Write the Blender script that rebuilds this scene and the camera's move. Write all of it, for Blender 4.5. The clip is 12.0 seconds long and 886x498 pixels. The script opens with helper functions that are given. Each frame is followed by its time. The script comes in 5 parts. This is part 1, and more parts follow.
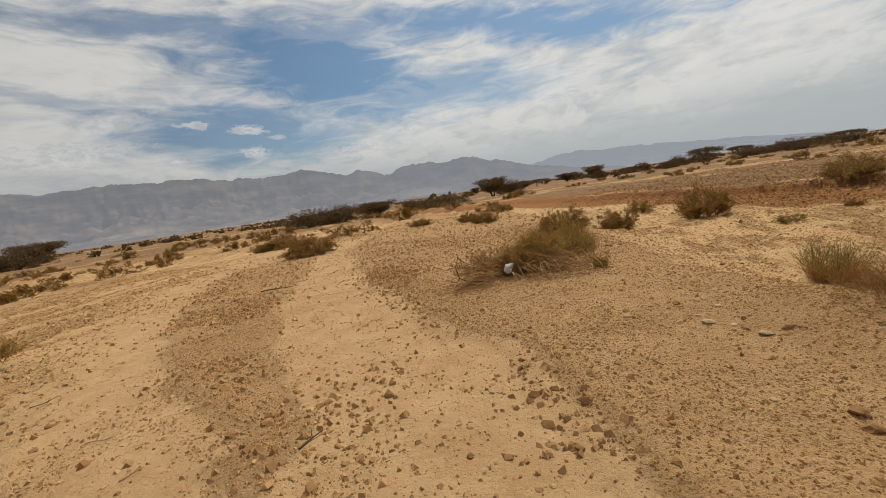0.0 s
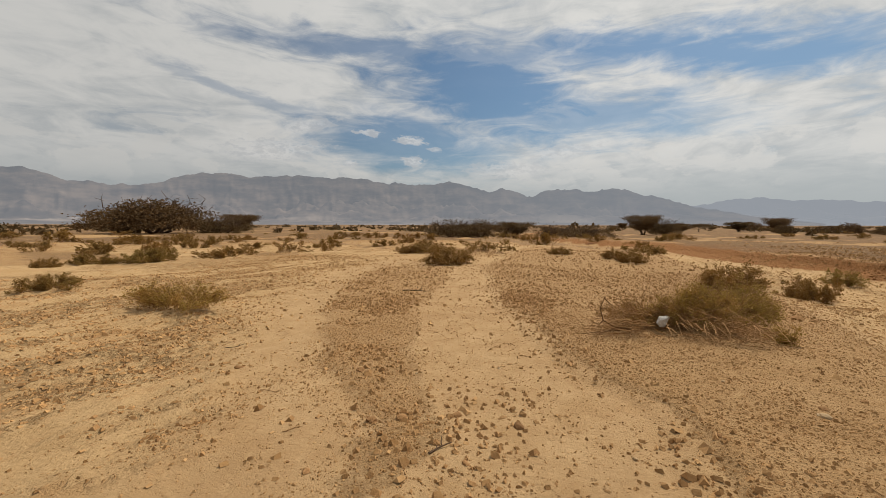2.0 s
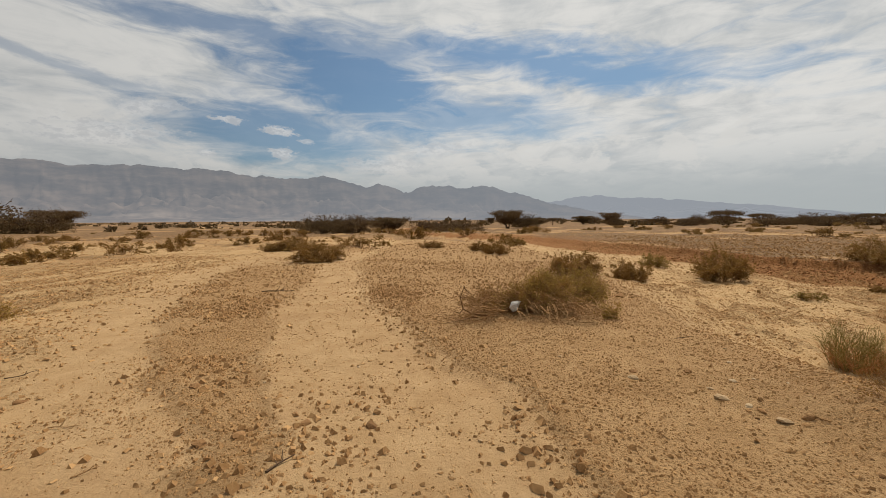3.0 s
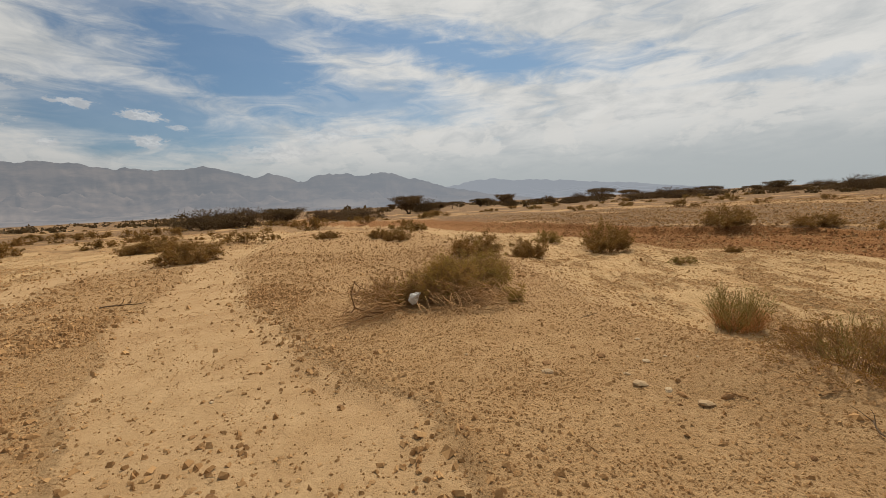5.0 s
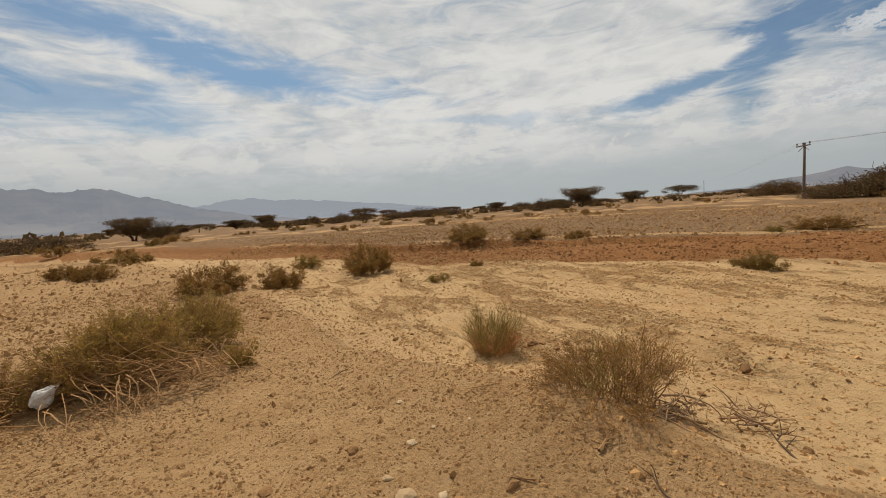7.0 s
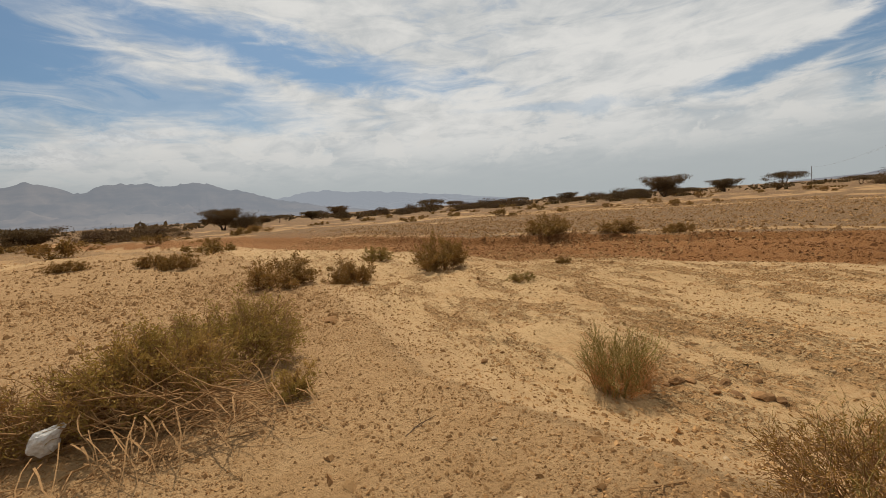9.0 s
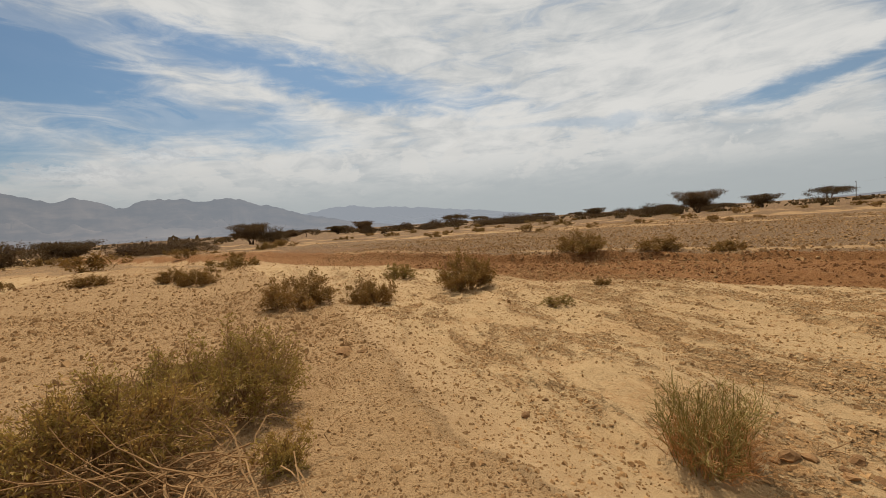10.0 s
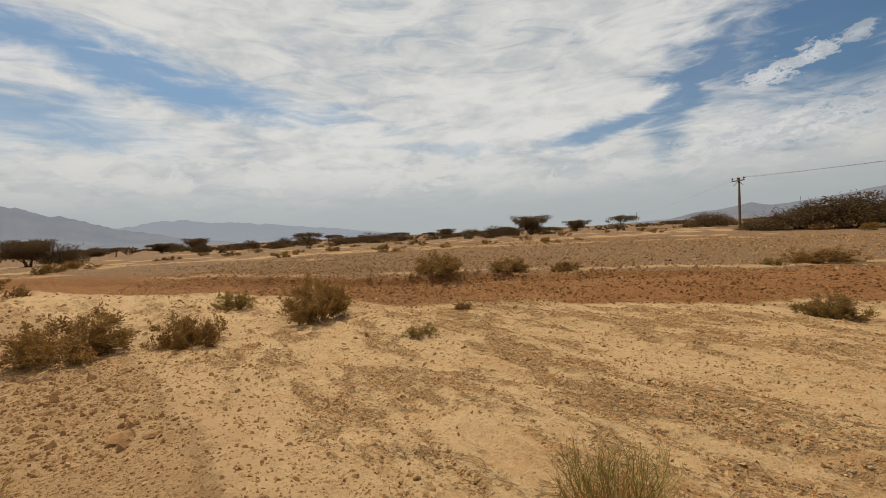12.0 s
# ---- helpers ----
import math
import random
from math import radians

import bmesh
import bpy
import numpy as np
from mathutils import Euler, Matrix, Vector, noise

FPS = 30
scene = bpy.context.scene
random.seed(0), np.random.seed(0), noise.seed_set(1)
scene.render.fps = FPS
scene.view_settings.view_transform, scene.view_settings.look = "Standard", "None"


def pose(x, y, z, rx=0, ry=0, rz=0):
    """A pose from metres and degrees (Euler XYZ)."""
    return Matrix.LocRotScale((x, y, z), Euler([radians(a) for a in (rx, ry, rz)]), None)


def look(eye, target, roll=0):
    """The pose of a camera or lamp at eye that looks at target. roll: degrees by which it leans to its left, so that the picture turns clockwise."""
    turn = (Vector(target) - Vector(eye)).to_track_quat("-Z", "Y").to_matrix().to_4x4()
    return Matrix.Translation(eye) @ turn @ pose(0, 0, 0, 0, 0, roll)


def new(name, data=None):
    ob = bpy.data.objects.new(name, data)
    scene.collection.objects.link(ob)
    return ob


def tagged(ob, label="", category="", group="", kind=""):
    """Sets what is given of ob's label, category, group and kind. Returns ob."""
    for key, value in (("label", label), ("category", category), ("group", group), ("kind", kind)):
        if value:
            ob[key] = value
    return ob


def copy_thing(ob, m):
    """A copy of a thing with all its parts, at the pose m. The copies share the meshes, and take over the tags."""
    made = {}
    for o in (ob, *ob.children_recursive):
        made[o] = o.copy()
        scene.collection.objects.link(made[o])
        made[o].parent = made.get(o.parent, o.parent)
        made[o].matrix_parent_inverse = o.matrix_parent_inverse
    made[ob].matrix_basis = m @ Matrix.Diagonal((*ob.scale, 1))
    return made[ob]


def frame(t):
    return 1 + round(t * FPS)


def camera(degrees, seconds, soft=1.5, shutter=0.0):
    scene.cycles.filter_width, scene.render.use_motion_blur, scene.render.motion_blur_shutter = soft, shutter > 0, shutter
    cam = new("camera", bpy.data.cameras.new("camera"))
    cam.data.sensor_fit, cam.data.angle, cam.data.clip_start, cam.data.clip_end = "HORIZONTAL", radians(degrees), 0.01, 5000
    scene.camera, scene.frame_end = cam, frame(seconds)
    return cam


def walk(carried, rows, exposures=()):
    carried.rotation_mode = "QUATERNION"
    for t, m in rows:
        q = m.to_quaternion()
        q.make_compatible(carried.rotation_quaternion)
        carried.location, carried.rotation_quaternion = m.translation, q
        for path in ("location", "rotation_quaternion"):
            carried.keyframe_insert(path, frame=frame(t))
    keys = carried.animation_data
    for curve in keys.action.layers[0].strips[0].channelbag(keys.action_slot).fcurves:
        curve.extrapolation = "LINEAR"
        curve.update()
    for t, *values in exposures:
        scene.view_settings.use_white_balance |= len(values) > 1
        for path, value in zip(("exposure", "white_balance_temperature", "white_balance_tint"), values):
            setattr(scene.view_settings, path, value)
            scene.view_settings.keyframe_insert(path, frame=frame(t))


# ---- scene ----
cam = camera(94.16, 12.0, soft=0.45)
PATH = [
    (0.0, pose(0.000, 0.000, 1.580, 82.52, 8.49, -1.11)),
    (0.5, pose(-0.112, 0.063, 1.629, 91.17, 5.45, 19.66)),
    (1.0, pose(-0.229, -0.002, 1.666, 89.26, 2.17, 29.13)),
    (1.5, pose(-0.246, -0.002, 1.636, 86.00, 1.59, 25.80)),
    (2.0, pose(-0.215, -0.034, 1.645, 86.63, -0.12, 17.83)),
    (2.5, pose(-0.151, 0.012, 1.627, 87.26, -0.77, 9.91)),
    (3.0, pose(-0.000, 0.153, 1.608, 85.98, 0.38, 0.98)),
    (3.5, pose(0.109, 0.288, 1.593, 85.62, 0.76, -5.53)),
    (3.7, pose(0.122, 0.344, 1.589, 85.11, 1.69, -6.50)),
    (5.3, pose(0.320, 1.099, 1.536, 83.70, 2.91, -13.43)),
    (5.5, pose(0.406, 1.194, 1.559, 85.38, 3.06, -13.93)),
    (6.0, pose(0.609, 1.442, 1.538, 87.43, 3.18, -20.34)),
    (6.5, pose(0.842, 1.719, 1.565, 87.53, 3.48, -33.88)),
    (7.0, pose(1.109, 1.961, 1.531, 84.60, 3.77, -44.28)),
    (7.2, pose(1.213, 2.076, 1.545, 84.01, 3.31, -39.39)),
    (8.8, pose(1.577, 2.985, 1.495, 81.90, 2.14, -37.47)),
    (9.0, pose(1.637, 3.073, 1.518, 83.97, 3.91, -35.13)),
    (9.5, pose(1.855, 3.362, 1.535, 85.84, 4.34, -30.99)),
    (10.0, pose(2.028, 3.750, 1.525, 86.30, 3.71, -31.79)),
    (10.5, pose(2.136, 3.984, 1.547, 84.60, 5.24, -41.20)),
    (11.0, pose(2.257, 4.178, 1.566, 86.31, 6.29, -38.35)),
    (11.5, pose(2.496, 4.363, 1.576, 89.05, 5.91, -34.37)),
    (12.0, pose(2.632, 4.493, 1.577, 87.79, 2.90, -51.66)),
]
walk(cam, PATH, exposures=[(0.0, -0.3), (12.0, -0.3)])

# ---- world and sun ----
SUN_ELEVATION, SUN_AZIMUTH = 54.0, 24.0   # degrees; azimuth clockwise from +y


def compass(azimuth, elevation):
    """Unit vector; azimuth clockwise from +y, in degrees."""
    a, e = radians(azimuth), radians(elevation)
    return Vector((math.sin(a) * math.cos(e), math.cos(a) * math.cos(e), math.sin(e)))


class Nodes:
    """Short way to write a node tree."""

    def __init__(self, tree):
        self.tree = tree

    def add(self, kind, inputs=None):
        return self.fill(self.tree.nodes.new(kind), inputs)

    def fill(self, n, inputs):
        for key, value in (inputs or {}).items():
            if isinstance(value, bpy.types.NodeSocket):
                self.tree.links.new(value, n.inputs[key])
            else:
                n.inputs[key].default_value = value
        return n

    def math(self, op, a, b=0.0, c=0.0, clamp=False):
        n = self.add("ShaderNodeMath", {0: a, 1: b, 2: c})
        n.operation, n.use_clamp = op, clamp
        return n.outputs[0]

    def vector(self, op, a, b):
        n = self.add("ShaderNodeVectorMath", {0: a, 1: b})
        n.operation = op
        return n.outputs[0]

    def dot(self, a, b):
        n = self.add("ShaderNodeVectorMath", {0: a, 1: b})
        n.operation = "DOT_PRODUCT"
        return n.outputs["Value"]

    def mix(self, fac, a, b, blend="MIX"):
        n = self.add("ShaderNodeMix")
        n.data_type, n.blend_type = "RGBA", blend
        for key, value in ((0, fac), (6, a), (7, b)):
            if isinstance(value, bpy.types.NodeSocket):
                self.tree.links.new(value, n.inputs[key])
            else:
                n.inputs[key].default_value = value
        return n.outputs[2]

    def noise(self, vector, scale, detail=4.0, rough=0.55, distortion=0.0):
        return self.add("ShaderNodeTexNoise", {"Vector": vector, "Scale": scale, "Detail": detail, "Roughness": rough, "Distortion": distortion}).outputs["Fac"]

    def ramp(self, value, low, high, to_low=0.0, to_high=1.0):
        n = self.add("ShaderNodeMapRange", {0: value, 1: low, 2: high, 3: to_low, 4: to_high})
        n.interpolation_type = "SMOOTHSTEP"
        return n.outputs[0]


def make_world():
    world = bpy.data.worlds.new("sky")
    world.use_nodes = True
    scene.world = world
    world.node_tree.nodes.clear()
    n = Nodes(world.node_tree)
    way = n.add("ShaderNodeTexCoord").outputs["Generated"]
    air = n.add("ShaderNodeTexSky")
    air.sky_type, air.sun_disc = "NISHITA", False
    air.sun_elevation, air.sun_rotation = radians(SUN_ELEVATION), radians(SUN_AZIMUTH)
    air.dust_density, air.ozone_density = 1.5, 2.0
    blue = n.vector("MULTIPLY", air.outputs[0], (0.050, 0.067, 0.075))
    parts = n.add("ShaderNodeSeparateXYZ", {0: way})
    up = n.math("MAXIMUM", parts.outputs[2], 0.0)
    # cloud deck seen in perspective: x / (z + a), y / (z + a)
    low = n.math("ADD", up, 0.22)
    flat = n.add("ShaderNodeCombineXYZ", {0: n.math("DIVIDE", parts.outputs[0], low), 1: n.math("DIVIDE", parts.outputs[1], low), 2: 0.0}).outputs[0]
    turned = n.add("ShaderNodeMapping", {0: flat, 2: (0, 0, radians(12)), 3: (1.0, 0.88, 1.0)}).outputs[0]
    broad = n.noise(turned, 1.3, 5.0, 0.5, 0.5)
    fine = n.noise(turned, 4.5, 8.0, 0.6, 0.6)
    # azimuth and height over the horizon in degrees, drawn out of shape by the wind
    azimuth = n.math("DEGREES", n.math("ARCTAN2", parts.outputs[0], parts.outputs[1]))
    elevation = n.math("DEGREES", n.math("ARCSINE", parts.outputs[2]))
    spot = n.add("ShaderNodeCombineXYZ", {0: n.math("MULTIPLY", azimuth, 0.055), 1: n.math("MULTIPLY", elevation, 0.15), 2: 0.0}).outputs[0]
    sway = n.noise(spot, 1.1, 6.0, 0.6, 0.4)
    lift = n.noise(n.vector("ADD", spot, (7.3, 2.1, 0.0)), 1.4, 7.0, 0.62, 0.4)
    fibre = n.noise(n.add("ShaderNodeMapping", {0: spot, 2: (0, 0, radians(14)), 3: (1.0, 1.5, 1.0)}).outputs[0], 2.2, 8.0, 0.6, 0.9)
    az_bent = n.math("ADD", azimuth, n.math("MULTIPLY", n.math("SUBTRACT", sway, 0.5), 16.0))
    el_bent = n.math("ADD", elevation, n.math("MULTIPLY", n.math("SUBTRACT", lift, 0.5), 6.5))
    loose = n.math("MULTIPLY", n.math("SUBTRACT", fibre, 0.5), 1.9)

    def opening(row, az, el, blur, sharp):
        at_az, at_el, lean, wide, tall, depth = row
        c, q = math.cos(radians(lean)), math.sin(radians(lean))
        dx, dy = n.math("SUBTRACT", az, at_az), n.math("SUBTRACT", el, at_el)
        u = n.math("ADD", n.math("MULTIPLY", dx, c / wide), n.math("MULTIPLY", dy, q / wide))
        v = n.math("SUBTRACT", n.math("MULTIPLY", dy, c / tall), n.math("MULTIPLY", dx, q / tall))
        r = n.math("ADD", n.math("MULTIPLY", u, u), n.math("MULTIPLY", v, v))
        r = n.math("ADD", n.math("POWER", r, 0.5), blur)
        return n.ramp(r, 1.0 + sharp, 1.0 - sharp, 0.0, depth)

    gap = None
    for row in GAPS:
        m = opening(row, az_bent, el_bent, loose, 0.62)
        gap = m if gap is None else n.math("MAXIMUM", gap, m)
    # thin blue rifts elsewhere
    rift = n.ramp(n.math("ADD", n.math("MULTIPLY", broad, 0.45), n.math("MULTIPLY", fibre, 0.55)), 0.45, 0.33, 0.0, 0.3)
    gap = n.math("MAXIMUM", gap, n.math("MULTIPLY", rift, n.ramp(up, 0.08, 0.2)))
    # small heaped clouds inside the openings
    heap_at = n.add("ShaderNodeMapping", {0: way, 3: (1.0, 1.0, 2.0)}).outputs[0]
    knobs = n.noise(heap_at, 44.0, 6.0, 0.66, 0.2)
    ragged = n.math("MULTIPLY", n.math("SUBTRACT", knobs, 0.5), 4.0)
    heaps = None
    for row in HEAPS:
        m = opening(row, azimuth, elevation, ragged, 0.3)
        heaps = m if heaps is None else n.math("MAXIMUM", heaps, m)
    # clouds: brighter tops, greyer undersides
    shade = n.math("ADD", n.math("MULTIPLY", fine, 0.35), n.math("ADD", n.math("MULTIPLY", broad, 0.35), n.math("MULTIPLY", fibre, 0.30)))
    cloud = n.mix(n.ramp(shade, 0.38, 0.58), (0.56, 0.58, 0.585, 1), (0.79, 0.78, 0.75, 1))
    haze = n.mix(n.ramp(up, 0.0, 0.20), (0.47, 0.505, 0.515, 1), cloud)
    # heaped clouds low over the horizon
    puffs = n.noise(heap_at, 9.0, 7.0, 0.62, 0.3)
    haze = n.mix(n.math("MULTIPLY", n.ramp(puffs, 0.49, 0.57, 0.0, 0.75), n.ramp(n.math("ABSOLUTE", n.math("SUBTRACT", up, 0.15)), 0.10, 0.02)), haze, (0.74, 0.73, 0.70, 1))
    colour = n.mix(gap, haze, blue)
    colour = n.mix(n.math("MULTIPLY", heaps, 0.85), colour, n.mix(n.ramp(knobs, 0.40, 0.60), (0.60, 0.61, 0.62, 1), (0.84, 0.83, 0.81, 1)))
    # horizon haze
    colour = n.mix(n.ramp(up, 0.15, 0.0, 0.0, 0.8), colour, (0.46, 0.495, 0.50, 1))
    # the veil is brighter towards the sun
    glow = n.ramp(n.dot(way, tuple(compass(SUN_AZIMUTH + 20, 35))), -0.1, 0.95, 0.86, 1.10)
    back = n.add("ShaderNodeBackground", {0: colour, 1: n.math("MULTIPLY", glow, SKY)})
    n.add("ShaderNodeOutputWorld", {0: back.outputs[0]})


SKY = 1.0
# openings and small clouds: azimuth, elevation, lean, half width, half height (degrees), depth
GAPS = [(-21, 22.0, -1, 24, 1.9, 0.75), (-12, 17.2, -14, 15, 5.0, 0.95), (14, 19.4, -9, 22, 2.3, 0.95), (-23, 10.8, -6, 13, 3.6, 0.85), (2, 13.6, -3, 14, 2.6, 0.75),
        (-43, 15.5, -12, 9, 1.0, 0.4), (74, 11.7, 8, 7, 1.3, 0.85), (83.5, 16.3, 55, 8, 2.2, 0.9), (95, 17.5, 0, 11, 7.0, 0.97), (52, 11.5, -4, 10, 0.9, 0.35)]
HEAPS = [(-27.9, 12.2, -4, 1.5, 0.42, 0.85), (-22.2, 11.3, -8, 1.8, 0.55, 0.9), (-30.4, 8.2, 0, 0.8, 0.4, 0.8), (-22.0, 8.6, -4, 1.5, 0.55, 0.85), (-19.0, 10.2, -4, 0.9, 0.3, 0.6), (-40, 9.4, 5, 5.5, 1.3, 0.7), (-36, 12.6, 12, 3.5, 0.8, 0.6),
         (90.2, 14.8, 10, 2.4, 1.0, 0.9), (93.8, 15.9, 15, 2.0, 0.9, 0.85), (97.0, 16.8, 20, 1.2, 0.6, 0.6), (-9, 7.4, 0, 4.5, 1.1, 0.55), (-2, 9.6, 6, 4.0, 0.8, 0.5), (92, 9.3, 4, 9, 1.7, 0.75)]
make_world()
sun = new("sun", bpy.data.lights.new("sun", "SUN"))
sun.data.energy, sun.data.angle, sun.data.color = 5.0, radians(2), (1.0, 0.90, 0.755)
sun.matrix_world = look(compass(SUN_AZIMUTH, SUN_ELEVATION) * 50, (0, 0, 0))

# ---- materials ----


def material(name):
    m = bpy.data.materials.new(name)
    m.use_nodes = True
    m.node_tree.nodes.clear()
    return m, Nodes(m.node_tree)


def finish(n, colour, rough=0.9, bump=None, depth=0.01, strength=1.0, spec=0.15, metal=0.0, sheer=0.0):
    inputs = {"Base Color": colour, "Roughness": rough, "Metallic": metal, "Specular IOR Level": spec}
    if bump is not None:
        inputs["Normal"] = n.add("ShaderNodeBump", {"Height": bump, "Distance": depth, "Strength": strength}).outputs[0]
    shader = n.add("ShaderNodeBsdfPrincipled", inputs).outputs[0]
    if sheer:
        thin = n.add("ShaderNodeBsdfTranslucent", {0: colour}).outputs[0]
        shader = n.add("ShaderNodeMixShader", {0: sheer, 1: shader, 2: thin}).outputs[0]
    n.add("ShaderNodeOutputMaterial", {0: shader})


def attribute(n, name):
    a = n.add("ShaderNodeAttribute")
    a.attribute_name = name
    return a.outputs["Fac"]


def place_of(n):
    return n.add("ShaderNodeNewGeometry").outputs["Position"]


def ground_material():
    m, n = material("desert_ground")
    at = place_of(n)
    gravel, red, crust, flats = attribute(n, "gravel"), attribute(n, "red"), attribute(n, "crust"), attribute(n, "flats")
    big = n.noise(at, 0.35, 5.0, 0.6)
    mid = n.noise(at, 2.3, 6.0, 0.6)
    small = n.noise(at, 22.0, 5.0, 0.65)
    grain = n.noise(at, 160.0, 3.0, 0.6)
    mottle = n.noise(at, 5.5, 10.0, 0.8)
    # wind-laid sand
    sand = n.mix(n.ramp(mid, 0.32, 0.70), SAND_DARK, SAND_PALE)
    sand = n.mix(n.ramp(big, 0.42, 0.66, 0.0, 0.5), sand, SAND_TAN)
    # gravelly earth; its border frays out over half a metre
    edge = n.math("ADD", gravel, n.math("MULTIPLY", n.math("SUBTRACT", mottle, 0.5), 0.9))
    stony_part = n.ramp(edge, 0.28, 0.62)
    earth = n.mix(n.ramp(mid, 0.3, 0.7), MOUND_DARK, MOUND_PALE)
    colour = n.mix(n.math("MULTIPLY", flats, 0.65), sand, SAND_WASHED)
    colour = n.mix(stony_part, colour, earth)
    # dark desert pavement on the old flats
    pavement = n.ramp(n.math("ADD", gravel, n.math("MULTIPLY", n.math("SUBTRACT", small, 0.5), 0.25)), 0.80, 0.95)
    colour = n.mix(pavement, colour, n.mix(mottle, PAVEMENT_DARK, PAVEMENT))
    # thin crust of mud, swept along the wash and torn into flakes
    swept = n.add("ShaderNodeMapping", {0: at, 2: (0, 0, radians(18)), 3: (1.0, 0.45, 1.0)}).outputs[0]
    flake = n.noise(swept, 6.5, 7.0, 0.74, 0.4)
    streaks = n.ramp(n.noise(swept, 1.6, 9.0, 0.75, 0.2), 0.51, 0.59)
    bare = n.math("MULTIPLY", flats, n.math("SUBTRACT", 1.0, stony_part))
    colour = n.mix(n.math("MULTIPLY", n.math("MULTIPLY", streaks, bare), n.ramp(small, 0.40, 0.58, 0.15, 0.6)), colour, (0.38, 0.215, 0.0929, 1))
    torn = n.math("MULTIPLY", n.ramp(flake, 0.52, 0.46), n.math("MULTIPLY", n.math("ADD", n.math("MULTIPLY", crust, 0.85), 0.1), bare))
    colour = n.mix(n.math("MULTIPLY", torn, 0.75), colour, (0.335, 0.184, 0.0757, 1))
    clay = n.mix(small, RED_DARK, RED_PALE)
    colour = n.mix(n.ramp(n.math("ADD", red, n.math("MULTIPLY", n.math("SUBTRACT", mottle, 0.5), 1.3)), 0.26, 0.74, 0.0, 0.92), colour, clay)
    # loose pebbles of three sizes, too many to lay singly
    rise = None
    for scale, on_sand, on_stony, on_crust, dark in ((3.6, 0.0, 0.10, 0.0, 0.8), (13.0, 0.04, 0.09, 0.10, 0.6), (34.0, 0.13, 0.65, 0.3, 0.5), (80.0, 0.25, 0.75, 0.2, 0.4)):
        cell = n.add("ShaderNodeTexVoronoi", {"Vector": at, "Scale": scale, "Randomness": 1.0})
        luck = n.add("ShaderNodeSeparateColor", {0: cell.outputs["Color"]})
        share = n.math("ADD", n.math("MULTIPLY", stony_part if scale > 5 else pavement, on_stony), n.math("MULTIPLY", n.math("MULTIPLY", crust, bare), on_crust))
        share = n.math("MULTIPLY", n.math("ADD", share, on_sand), n.ramp(mottle, 0.38, 0.6, 0.35, 1.5))
        here = n.math("LESS_THAN", luck.outputs[0], share)
        size = n.math("MULTIPLY_ADD", luck.outputs[1], 0.26, 0.20)
        out = n.math("DIVIDE", cell.outputs["Distance"], size)
        cover = n.math("MULTIPLY", n.ramp(out, 1.05, 0.75), here)
        dome = n.math("MULTIPLY", n.math("MULTIPLY", n.math("SQRT", n.math("MAXIMUM", n.math("SUBTRACT", 1.0, n.math("MULTIPLY", out, out)), 0.0)), size), n.math("MULTIPLY", here, 0.75 / scale))
        tone = n.mix(n.ramp(luck.outputs[2], dark - 0.35, 1.0), PEBBLE_DARK, PEBBLE_PALE)
        colour = n.mix(n.math("MULTIPLY", cover, 0.8), colour, n.mix(n.math("MULTIPLY", red, 0.8), tone, clay))
        rise = dome if rise is None else n.math("ADD", rise, dome)
    colour = n.mix(n.ramp(grain, 0.25, 0.8, 0.0, 0.2), colour, (0.15, 0.084, 0.0361, 1))
    colour = n.mix(n.ramp(mottle, 0.56, 0.66, 0.0, 0.16), colour, (0.22, 0.124, 0.0559, 1))
    colour = n.mix(n.ramp(mottle, 0.46, 0.38, 0.0, 0.18), colour, (0.58, 0.401, 0.215, 1))
    # relief in metres
    rise = n.math("ADD", rise, n.math("MULTIPLY", n.ramp(flake, 0.46, 0.52), n.math("MULTIPLY", n.math("ADD", n.math("MULTIPLY", crust, 0.022), 0.004), bare)))
    rise = n.math("ADD", rise, n.math("ADD", n.math("MULTIPLY", small, n.math("MULTIPLY_ADD", n.math("MAXIMUM", crust, stony_part), 0.018, 0.011)), n.math("MULTIPLY", grain, 0.0025)))
    rise = n.math("ADD", rise, n.math("MULTIPLY", mottle, n.math("MULTIPLY_ADD", red, 0.06, 0.02)))
    finish(n, colour, 0.95, rise, 1.0, 1.0, 0.08)
    return m


SAND_PALE, SAND_DARK, SAND_TAN = (0.44, 0.297, 0.157, 1), (0.37, 0.238, 0.118, 1), (0.305, 0.183, 0.088, 1)
SAND_WASHED = (0.485, 0.33, 0.165, 1)
MOUND_PALE, MOUND_DARK = (0.405, 0.258, 0.127, 1), (0.345, 0.21, 0.098, 1)
PAVEMENT, PAVEMENT_DARK = (0.18, 0.113, 0.062, 1), (0.125, 0.074, 0.04, 1)
PEBBLE_PALE, PEBBLE_DARK = (0.46, 0.285, 0.132, 1), (0.27, 0.147, 0.06, 1)
RED_PALE, RED_DARK = (0.325, 0.142, 0.046, 1), (0.17, 0.07, 0.024, 1)


def stone_material(name, pale, dark, random_output):
    m, n = material(name)
    at = place_of(n)
    if random_output == "island":
        luck = n.add("ShaderNodeNewGeometry").outputs["Random Per Island"]
    else:
        luck = n.add("ShaderNodeObjectInfo").outputs["Random"]
    colour = n.mix(n.math("POWER", luck, 1.4), dark, pale)
    grit = n.noise(at, 70.0, 4.0, 0.65)
    stain = n.noise(at, 14.0, 4.0, 0.6)
    colour = n.mix(n.ramp(stain, 0.42, 0.68, 0.0, 0.5), colour, dark)
    colour = n.mix(n.ramp(grit, 0.45, 0.7, 0.0, 0.35), colour, pale)
    finish(n, colour, 0.9, grit, 0.006, 0.7, 0.12)
    return m


